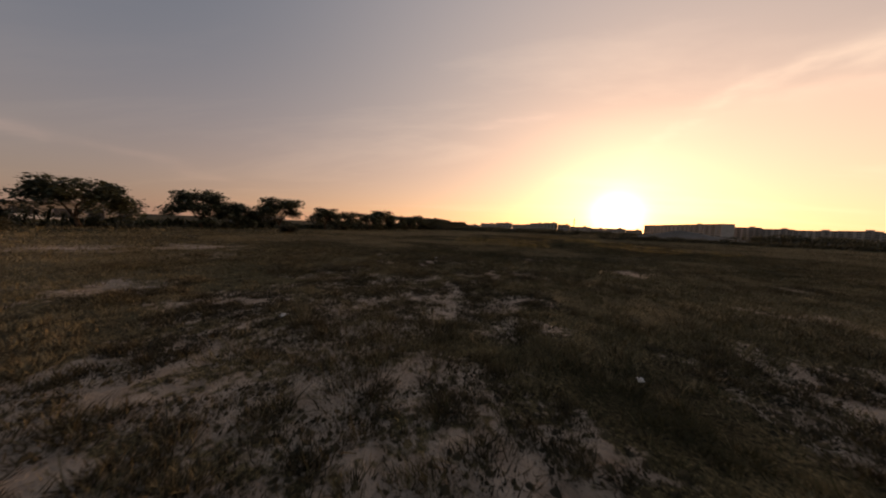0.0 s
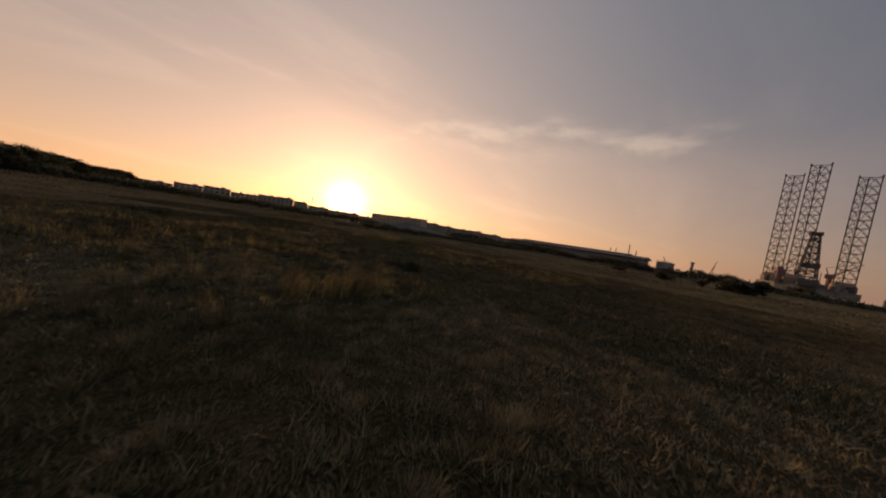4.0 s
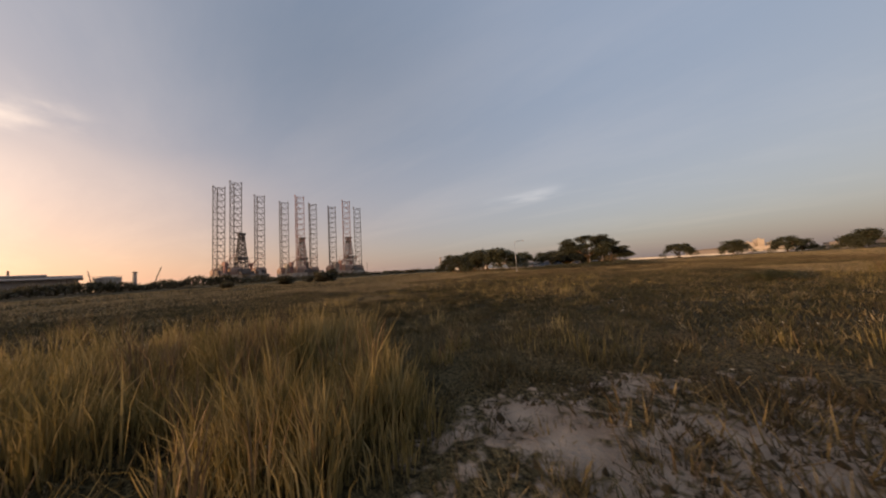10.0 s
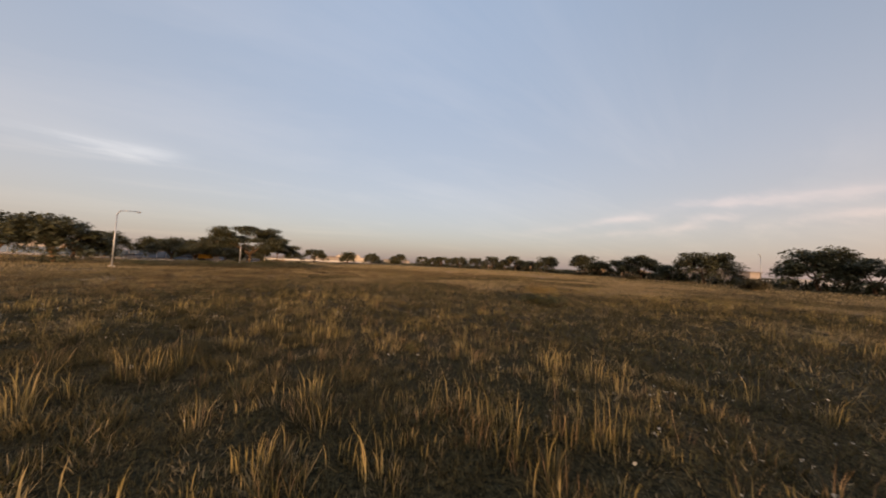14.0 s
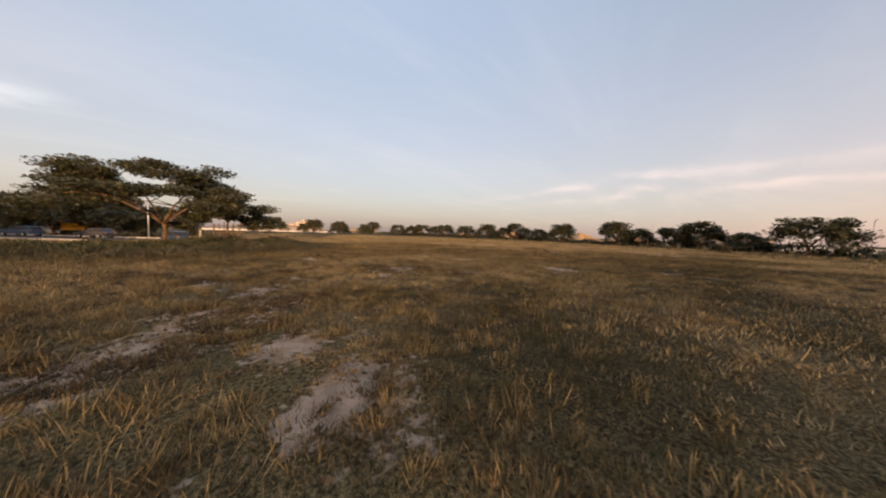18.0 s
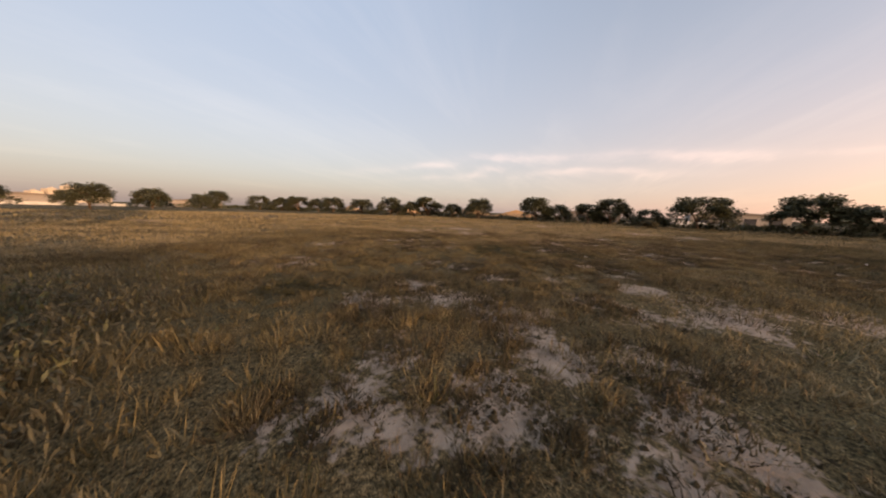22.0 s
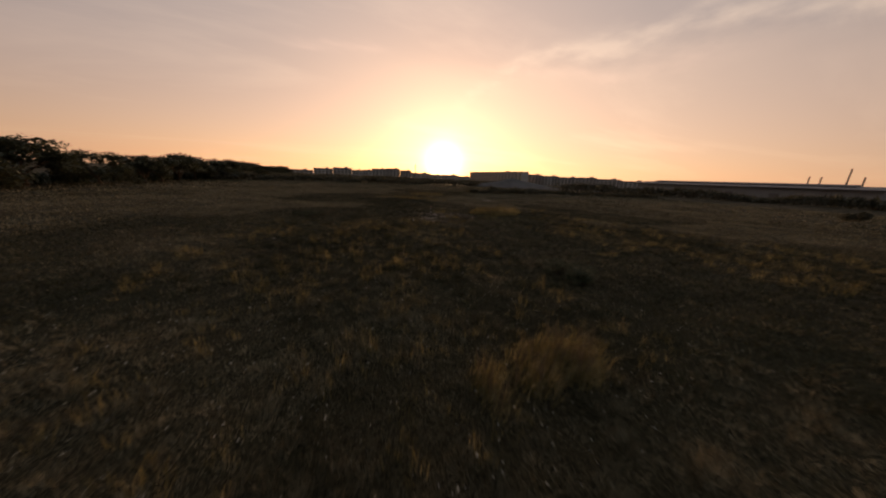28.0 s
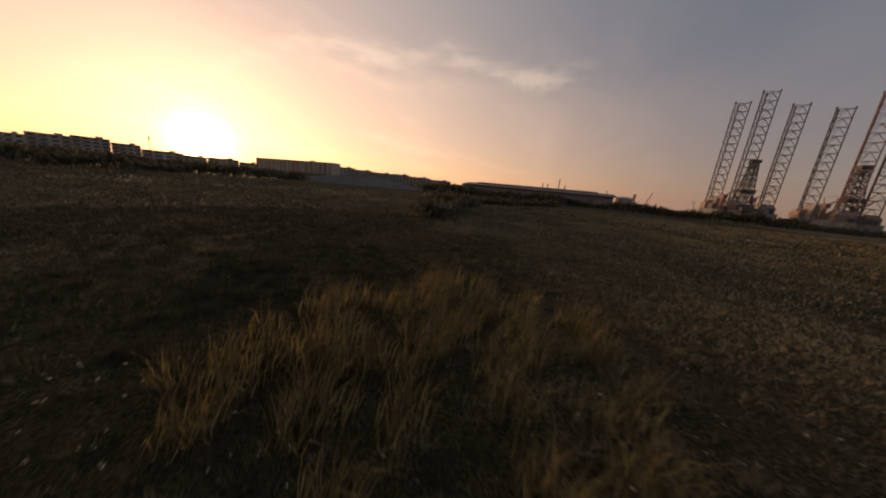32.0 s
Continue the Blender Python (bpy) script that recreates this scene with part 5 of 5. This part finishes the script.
boundary_wall(-76, -232, 36, -236, 1.6, 30)


def pink_tower(x, y):
    t = thing("stepped_tower", x, y, 0, 15, "pale pink stepped building with towers on the skyline", "building")
    part("podium", Geo().box((0, 0, 4), (70, 20, 8)), PALE_EARTH, t)
    for dx, w, h in ((-20, 9, 13), (-6, 7, 18), (6, 10, 14), (18, 8, 11)):
        part("tower", Geo().box((dx, 0, h / 2), (w, 10, h)).box((dx, 0, h + 1), (w * 0.5, 5, 2), 0, 0.3), PALE_EARTH, t)


pink_tower(-99, -487)
# low sheds seen between trunks to the south and west
for x, y, rz, w, h in [(-160, 30, 80, 30, 4.5), (-165, 95, 85, 36, 5), (-150, 170, 75, 30, 5), (95, -95, -35, 26, 4.5), (60, -82, -35, 22, 4), (-30, -262, 5, 40, 5), (-110, -262, 0, 36, 5)]:
    t = thing("low_shed", x, y, 0, rz, "low pale shed half hidden behind trees", "shed", "sheds behind the trees")
    part("wall", Geo().box((0, 0, h / 2), (w, 10, h)), HALL_WALL, t)
    part("roof", Geo().prism([(-w / 2 - 0.6, h), (-w / 2 - 0.6, h + 0.2), (0, h + 1.4), (w / 2 + 0.6, h + 0.2), (w / 2 + 0.6, h)], -5.6, 5.6), ROOF, t)
    for i in range(4):
        part("door", Geo().box((-w * 0.36 + i * w * 0.24, -5.05, h * 0.36), (w * 0.12, 0.2, h * 0.7)), DARK_GLASS, t)

# ---- grass and weeds ----
# the way through the field that is seen from near by
TRAIL = np.array([(-2.5, 3), (-4.5, 8.2), (-8.5, 16.2), (-10.3, 27.8), (-10.5, 34), (-6, 42), (1, 50), (0, 58), (-2, 68), (-1, 76), (3, 82), (10, 86), (16, 87.5), (22, 85.5), (25, 82), (26, 75), (28, 60), (28.5, 46),
                  (27, 36), (24, 26), (21, 16), (17, 8), (10, 4), (2, 6), (-5, 12), (-6, 24), (-3, 42), (1, 65), (3, 78), (6, 91), (10, 105), (21, 124), (30, 134)], float)


def trail_distance(x, y):
    best = np.full(x.shape, 1e9)
    for a, b in zip(TRAIL[:-1], TRAIL[1:]):
        d = b - a
        t = np.clip(((x - a[0]) * d[0] + (y - a[1]) * d[1]) / (d @ d), 0, 1)
        best = np.minimum(best, np.hypot(x - a[0] - t * d[0], y - a[1] - t * d[1]))
    return best


def blades(rng, x, y, z, height, width, lean, segments, out=None):
    """Tapered, bent blades. lean: how far the tip goes sideways, as a share of the height."""
    n = len(x)
    a = rng.random(n) * 2 * np.pi if out is None else out + rng.normal(size=n) * 0.8
    d = np.stack([np.cos(a), np.sin(a), np.zeros(n)], -1)
    b = rng.random(n) * 2 * np.pi
    s = np.stack([np.cos(b), np.sin(b), np.zeros(n)], -1) * width[:, None] / 2
    root = np.stack([x, y, z], -1)
    up = np.array([0, 0, 1.0])
    tip = root + d * (height * lean)[:, None] + up * (height * np.sqrt(np.clip(1 - 0.5 * lean**2, 0.2, 1)))[:, None]
    if segments == 1:
        v = np.stack([root - s, root + s, tip], 1).reshape(-1, 3)
        k = np.arange(n) * 3
        return v, np.stack([k, k + 1, k + 2], -1)
    mid = root + d * (height * lean * 0.3)[:, None] + up * (height * 0.58)[:, None]
    v = np.stack([root - s, root + s, mid + s * 0.75, mid - s * 0.75, tip], 1).reshape(-1, 3)
    k = np.arange(n) * 5
    t = np.concatenate([np.stack([k, k + 1, k + 2], -1), np.stack([k, k + 2, k + 3], -1), np.stack([k + 3, k + 2, k + 4], -1)])
    return v, t


def clumps(rng, cx, cy, per, spread, h, hvar, w, lean, segments):
    n = len(cx)
    i = np.repeat(np.arange(n), per)
    size = np.repeat(0.75 + 0.5 * rng.random(n), per)
    r, a = spread * np.sqrt(rng.random(n * per)) ** 1.0 * size, rng.random(n * per) * 2 * np.pi
    x, y = cx[i] + r * np.cos(a), cy[i] + r * np.sin(a)
    tuft = np.clip((fbm(x * 2.0 + 13, y * 2.0, 2) - 0.3) * 2.8, 0.5, 1.2) if spread < 0.3 else 1.0
    hh = tuft * (h + hvar * rng.normal(size=n * per)).clip(h * 0.35) * size
    return blades(rng, x, y, height_at(x, y) - 0.02, hh, w * (0.6 + 0.8 * rng.random(n * per)), (lean * (0.3 + 1.2 * rng.random(n * per)) * (0.35 + 0.9 * r / (spread * size))).clip(0, 1.2), segments, a)


def scatter(rng, count, lo, hi, keep):
    """Places within a band lo to hi from the trail, thinned by keep(x, y), a share from 0 to 1."""
    out_x, out_y = [], []
    x0, x1, y0, y1 = TRAIL[:, 0].min() - hi, TRAIL[:, 0].max() + hi, TRAIL[:, 1].min() - hi, TRAIL[:, 1].max() + hi
    while sum(map(len, out_x)) < count:
        x, y = rng.uniform(x0, x1, 200000), rng.uniform(y0, y1, 200000)
        d = trail_distance(x, y)
        ok = (d >= lo) & (d < hi)
        x, y = x[ok], y[ok]
        ok = rng.random(len(x)) < keep(x, y)
        out_x.append(x[ok])
        out_y.append(y[ok])
    return np.concatenate(out_x)[:count], np.concatenate(out_y)[:count]


def cover(x, y):
    gaps = np.maximum(np.clip((fbm(x * 2.0 + 13, y * 2.0, 2) - 0.3) * 4, 0.6, 1), 0.8 * lush_at(x, y))
    return (1 - 0.9 * sand_at(x, y)) * (0.8 + 0.2 * np.clip((fbm(x * 0.5 + 70, y * 0.5, 4) - 0.36) * 5, 0, 1)) * gaps * off_road(x, y)


def greener(x, y):
    return np.clip((fbm(x * 0.06 + 11, y * 0.06 + 31, 3) - 0.47) * 7 + 0.7 * lush_at(x, y), 0.04, 0.88)


def stuff(name, v, t, mat, label, category):
    tagged(new(name, array_mesh(name, v, t, mat)), label, category, kind="stuff")


SWARD = "dense dry golden brown grass sward over the field"
TALL = [(3.9, 55.8), (33.7, 87.3), (23.3, 87.5), (13.0, 82.8), (13.1, 86.5), (13.5, 81.7), (25.2, 88.2), (21.8, 85.3), (30.9, 86.8), (22.4, 85.3), (19.4, 84.2), (18.6, 86.4), (19.7, 81.7),
        (17.1, 63.2), (0.7, 76.3), (2.3, 76.2), (14.8, 111.4), (11.6, 114.9), (14.9, 115.9), (18.0, 110.8), (24.1, 128.6), (26.9, 127.1), (28.5, 123.1)]
SCRAPS = [(14.1, 91.4), (16.3, 92.0), (25.8, 100.5), (12.3, 86.9), (-1.3, 13.7), (7.8, 81.1), (-8.2, 31.1), (-10.2, 15.4)]
RAG_AT = (15.4, 94.4)
RIDGE = [(14.5, 115.5), (23.0, 106.5)]
BUSHY = [(10.8, 61.1), (-3.2, 86.5), (23.8, 6.6), (21.4, 7.6)]


def grow():
    rng = np.random.default_rng(21)
    # near, middle and far sward, each split into dry and greener: reach, clumps, blades, spread, height, its variation, width, lean
    bands = [(0, 3.5, 27000, 32, 0.19, 0.19, 0.05, 0.017, 0.7, 1), (3.5, 9, 58000, 16, 0.25, 0.17, 0.045, 0.025, 0.8, 1), (9, 20, 76000, 10, 0.34, 0.16, 0.045, 0.034, 0.9, 1),
             (20, 50, 70000, 7, 0.55, 0.19, 0.05, 0.075, 0.8, 1), (50, 115, 44000, 4, 0.8, 0.24, 0.06, 0.24, 0.7, 1)]
    for lo, hi, count, per, sp, h, hv, w, lean, seg in bands:
        x, y = scatter(rng, count, lo, hi, cover)
        g = rng.random(count) < greener(x, y) * (1.0 if lo < 20 else 0.5)
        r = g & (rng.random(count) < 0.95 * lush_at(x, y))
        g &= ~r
        for pick, mat, name, label in ((~g & ~r, GRASS_DRY, "dry_grass", SWARD), (g, GRASS_GREEN, "green_grass", "dull green grass among the dry sward"), (r, GRASS_RANK, "rank_grass", "rank dark green grass within the sward")):
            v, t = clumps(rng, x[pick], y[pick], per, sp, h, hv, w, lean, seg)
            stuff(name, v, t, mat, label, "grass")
    # fine rank grass that closes the sward in the north
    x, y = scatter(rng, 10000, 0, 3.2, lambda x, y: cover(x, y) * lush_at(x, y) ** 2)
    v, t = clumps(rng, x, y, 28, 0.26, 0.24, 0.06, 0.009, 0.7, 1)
    stuff("rank_grass", v, t, GRASS_RANK, "fine rank grass closing the sward", "grass")
    # dark tufts on the bare sand
    x, y = scatter(rng, 15000, 0, 9, lambda x, y: np.clip(sand_at(x, y) * 1.5, 0, 1) * np.clip((fbm(x * 0.9 + 9, y * 0.9, 3) - 0.35) * 4, 0.06, 1) * np.where(y > 70, 0.3, 1.0) * off_road(x, y))
    # each tuft has a dense low core
    n, k = len(x), 7
    a = np.arange(k) * 2 * np.pi / k + rng.random(n)[:, None] * 6
    r = rng.uniform(0.03, 0.08, n)[:, None] * rng.uniform(0.6, 1.4, (n, k))
    gz = height_at(x, y)
    ring = np.stack([x[:, None] + r * np.cos(a), y[:, None] + r * np.sin(a), np.repeat(gz[:, None] - 0.02, k, 1)], -1)
    cap = np.stack([x + rng.normal(size=n) * 0.02, y + rng.normal(size=n) * 0.02, gz + rng.uniform(0.04, 0.075, n)], -1)[:, None]
    cv = np.concatenate([ring, cap], 1).reshape(-1, 3)
    o = np.arange(n)[:, None] * (k + 1)
    j = np.arange(k)[None]
    ct = np.stack([o + j, o + (j + 1) % k, np.repeat(o + k, k, 1)], -1).reshape(-1, 3)
    stuff("tuft_cores", cv, ct, TUFT, "dense dark hearts of small tufts on bare sand", "grass")
    v, t = clumps(rng, x, y, 26, 0.18, 0.14, 0.04, 0.026, 1.0, 1)
    stuff("sand_tufts", v, t, TUFT, "small dark tufts dotted over bare sand", "grass")
    # soft brown mounds of grass between the bare patches
    x, y = scatter(rng, 2600, 0, 15, lambda x, y: off_road(x, y) * np.clip((fbm(x * 0.35 + 21, y * 0.35 + 4, 3) - 0.42) * 6, 0.05, 1) * (1 - lush_at(x, y)))
    h = rng.random(len(x)) < 0.6
    for pick, mat in ((h, TUFT), (~h, GRASS_GREEN)):
        v, t = clumps(rng, x[pick], y[pick], 84, 0.52, 0.24, 0.06, 0.02, 0.85, 1)
        stuff("grass_mounds", v, t, mat, "soft brown mounds of fine grass between bare patches", "grass")
    # low weeds
    x, y = scatter(rng, 7000, 0, 16, lambda x, y: cover(x, y) * (greener(x, y) > 0.5))
    v, t = clumps(rng, x, y, 22, 0.2, 0.17, 0.05, 0.022, 0.9, 1)
    stuff("low_weeds", v, t, WEED, "low green weeds in the sward", "weeds")
    # dry tall grass through the thicket by the kerb
    n = 1000
    line = np.array([(46, 4), (36, 6.5), (28, 8), (22, 5.5), (18, 0)], float)
    k, f = rng.integers(0, 4, n), rng.random(n)[:, None]
    c = line[k] + (line[k + 1] - line[k]) * f + rng.normal(size=(n, 2)) * 2.2
    v, t = clumps(rng, c[:, 0], c[:, 1], 26, 0.25, 0.5, 0.12, 0.02, 0.6, 1)
    stuff("verge_grass", v, t, GRASS_GREEN, "knee-high dry grass growing through the verge thicket", "grass")
    # rusty stalks at the foot of the thicket
    n = 520
    c = np.array([22.8, 8.2]) + rng.normal(size=(n, 2)) * np.array([1.7, 2.2])
    v, t = clumps(rng, c[:, 0], c[:, 1], 26, 0.2, 0.34, 0.08, 0.013, 0.5, 2)
    stuff("rusty_stalks", v, t, GRASS_GREEN, "rusty brown knee-high stalks at the foot of the thicket", "grass")
    # a dense stand of tall grass in the north-east
    sx, sy = [], []
    for px, py, ax, ay, n in [(20.6, 85.0, 2.7, 1.3, 330), (24.2, 86.4, 3.6, 2.0, 420), (22.6, 83.6, 2.2, 1.2, 220)]:
        a, r = rng.random(n) * 2 * np.pi, np.sqrt(rng.random(n))
        sx.append(px + ax * r * np.cos(a))
        sy.append(py + ay * r * np.sin(a))
    v, t = clumps(rng, np.concatenate(sx), np.concatenate(sy), 26, 0.24, 0.68, 0.15, 0.017, 0.3, 2)
    stuff("tall_grass", v, t, GRASS_TALL, "dense stand of tall straw-green grass", "grass")
    # slender straw stalks standing over the rank sward in the north
    x, y = scatter(rng, 1500, 0, 8, lambda x, y: cover(x, y) * (y > 54) * (y < 82) * np.clip((fbm(x * 0.4 + 2, y * 0.4 + 51, 3) - 0.42) * 6, 0.05, 1))
    v, t = clumps(rng, x, y, 11, 0.2, 0.46, 0.1, 0.013, 0.3, 2)
    stuff("straw_stalks", v, t, GRASS_TALL, "slender straw stalks standing over the rank grass", "grass")
    # reddish flower stalks and pale seed heads above the sward
    x, y = scatter(rng, 2600, 0, 14, lambda x, y: cover(x, y) * np.clip((fbm(x * 0.2 + 5, y * 0.2, 3) - 0.5) * 8, 0, 1))
    v, t = clumps(rng, x, y, 9, 0.16, 0.34, 0.07, 0.009, 0.35, 2)
    stuff("reddish_stalks", v, t, GRASS_RED, "thin reddish dry flower stalks above the sward", "grass")
    x, y = scatter(rng, 8000, 0, 9, lambda x, y: cover(x, y) * np.clip((fbm(x * 0.15 + 35, y * 0.15, 3) - 0.46) * 8, 0.03, 1) * (y > 53))
    z = height_at(x, y) + rng.uniform(0.2, 0.42, len(x))
    v, t = leaf_cloud(rng, np.stack([x, y, z], -1), np.full(len(x), 0.03), 0.8, len(x), 0.02)
    stuff("seed_heads", v, t, SEED, "small pale seed heads catching the light", "seed heads")


# the way the tall straw leans
WIND = -0.7


def tall_clump(x, y, seed, tall=False):
    """A tussock of arching straw blades, a part of the field that stands out."""
    rng = np.random.default_rng(seed)
    n, h = (90, rng.uniform(0.3, 0.52)) if not tall and y < 83 else (46, rng.uniform(0.6, 1.0))
    r, a = (0.45 if tall else 0.28) * np.sqrt(rng.random(n)), rng.random(n) * 2 * np.pi
    lean = (0.2 + 0.6 * rng.random(n) ** 2) if h < 0.55 else (0.2 + 0.75 * rng.random(n))
    v, t = blades(rng, r * np.cos(a), r * np.sin(a), np.full(n, -0.03), h * (0.5 + 0.6 * rng.random(n)), (0.02 if tall else 0.013) * (0.6 + 0.8 * rng.random(n)), lean, 2, np.full(n, WIND) + 0.5 * rng.normal(size=n) if tall else a)
    b = thing("grass_tussock", x, y, float(height_at(x, y)), 0, "tall tussock of arching straw grass in the field", "grass tussock", "tall grass tussocks")
    part("leaf_clump", array_mesh("leaf_clump", v, t, GRASS_TALL), GRASS_TALL, b)
    m = 9
    a = rng.random(m) * 6.28
    v, t = blades(rng, 0.1 * np.cos(a), 0.1 * np.sin(a), np.zeros(m), h * (1.1 + 0.3 * rng.random(m)), np.full(m, 0.02), 0.1 + 0.2 * rng.random(m), 2)
    part("flower_spray", array_mesh("flower_spray", v, t, GRASS_RED), GRASS_RED, b, "thin reddish flower stalks")


def bushy_weed(x, y, seed):
    rng = np.random.default_rng(seed)
    r, h = rng.uniform(0.7, 1.2), rng.uniform(0.5, 0.75)
    n = 10
    cs = np.stack([rng.normal(size=n) * r * 0.45, rng.normal(size=n) * r * 0.45, h * (0.3 + 0.5 * rng.random(n))], -1)
    v, t = leaf_cloud(rng, cs, r * (0.3 + 0.2 * rng.random(n)), 0.6, 3600, 0.032)
    v[:, 2] = np.maximum(v[:, 2], 0.0)
    b = thing("bushy_weed", x, y, float(height_at(x, y)), 0, "knee-high bushy dark weed with pale seed heads", "weed", "bushy weeds in the field")
    part("foliage", array_mesh("foliage", v, t, WEED), WEED, b)
    g = Geo()
    for c in cs:
        g.tube((0, 0, -0.05), tuple(c), 0.014, 0.006, 5)
    part("stems", g, BARK, b)
    v, t = leaf_cloud(rng, cs + np.array([0, 0, 0.12]), r * (0.35 + 0.2 * rng.random(n)), 0.5, 30, 0.014)
    part("seed_spray", array_mesh("seed_spray", v, t, SEED), SEED, b, "pale seed heads")


def litter(x, y, size, mat, label, seed):
    """A crumpled scrap: a folded sheet with thickness, caught in the grass."""
    rng = np.random.default_rng(seed)
    n, g = 6, Geo()
    top = [(size * (i / (n - 1) - 0.5) * (0.8 + 0.4 * rng.random()), size * 0.7 * (j / (n - 1) - 0.5) * (0.8 + 0.4 * rng.random()), 0.06 + 0.5 * size * rng.random()) for i in range(n) for j in range(n)]
    low = [(a, b, c - 0.008) for a, b, c in top]
    fs = [(i * n + j, (i + 1) * n + j, (i + 1) * n + j + 1, i * n + j + 1) for i in range(n - 1) for j in range(n - 1)]
    g.add(top + low, fs + [tuple(k + n * n for k in q[::-1]) for q in fs])
    ob = part("litter_scrap", g, mat, None)
    ob.matrix_world = pose(x, y, float(height_at(x, y)), 0, 0, 360 * rng.random())
    tagged(ob, label, "litter", "litter in the field")


def marker_stake(x, y):
    t = thing("marker_stake", x, y, float(height_at(x, y)), 0, "short pale wooden marker stake in the grass", "stake")
    part("shaft", Geo().tube((0, 0, -0.2), (0.03, 0, 0.75), 0.022, 0.018, 6), WOOD, t)
    part("cut_top", Geo().tube((0.03, 0, 0.75), (0.035, 0, 0.79), 0.018, 0.01, 6), WOOD, t)


grow()
for k, (x, y) in enumerate(TALL):
    for j in range(2 if y < 100 else 5):
        tall_clump(x + (0.7 + 0.2 * j) * math.cos(2.4 * j + k) * (j > 0), y + (0.7 + 0.2 * j) * math.sin(2.4 * j + k) * (j > 0), 300 + 5 * k + j)
for k, (x, y) in enumerate(BUSHY):
    for j in range(3):
        bushy_weed(x + 1.3 * math.cos(2.1 * j + k) * (j > 0), y + 1.3 * math.sin(2.1 * j + k) * (j > 0), 500 + 3 * k + j)
rng = np.random.default_rng(77)
# a stand of tall grass in the north-east, and a ridge of it at the north end
for k in range(46):
    a, r = rng.random() * 6.28, math.sqrt(rng.random())
    tall_clump(21.6 + 3.2 * r * math.cos(a), 85.2 + 1.5 * r * math.sin(a), 700 + k)
for k in range(44):
    f = rng.random()
    tall_clump(RIDGE[0][0] + (RIDGE[1][0] - RIDGE[0][0]) * f + rng.normal() * 0.9, RIDGE[0][1] + (RIDGE[1][1] - RIDGE[0][1]) * f + rng.normal() * 0.9, 800 + k)
for k in range(9):
    tall_clump(3.9 + 0.9 * math.cos(k * 2.4) * math.sqrt(k / 9), 55.6 + 0.9 * math.sin(k * 2.4) * math.sqrt(k / 9), 900 + k, True)
for k in range(14):
    tall_clump(0.8 + 3.8 * (k / 14) + 0.3 * math.cos(5 * k), 55.5 + 0.5 * math.sin(2.4 * k), 1100 + k, True)
for k, (x, y) in enumerate(SCRAPS):
    litter(x, y, 0.16 + 0.02 * (k % 4), LITTER, "crumpled white plastic scrap caught in the grass", 940 + k)
litter(19.9, 13.6, 0.42, RUBBER, "crumpled dark plastic sheet lying on bare sand", 961)
litter(RAG_AT[0], RAG_AT[1], 0.34, RAG, "faded pink cloth scrap lying in the grass", 960)
for k in range(84):
    a, r = rng.random() * 6.28, math.sqrt(rng.random())
    tall_clump(26.8 + 4.8 * r * math.cos(a), 126.2 + 4.2 * r * math.sin(a), 1000 + k, True)
marker_stake(17.6, 11.5)
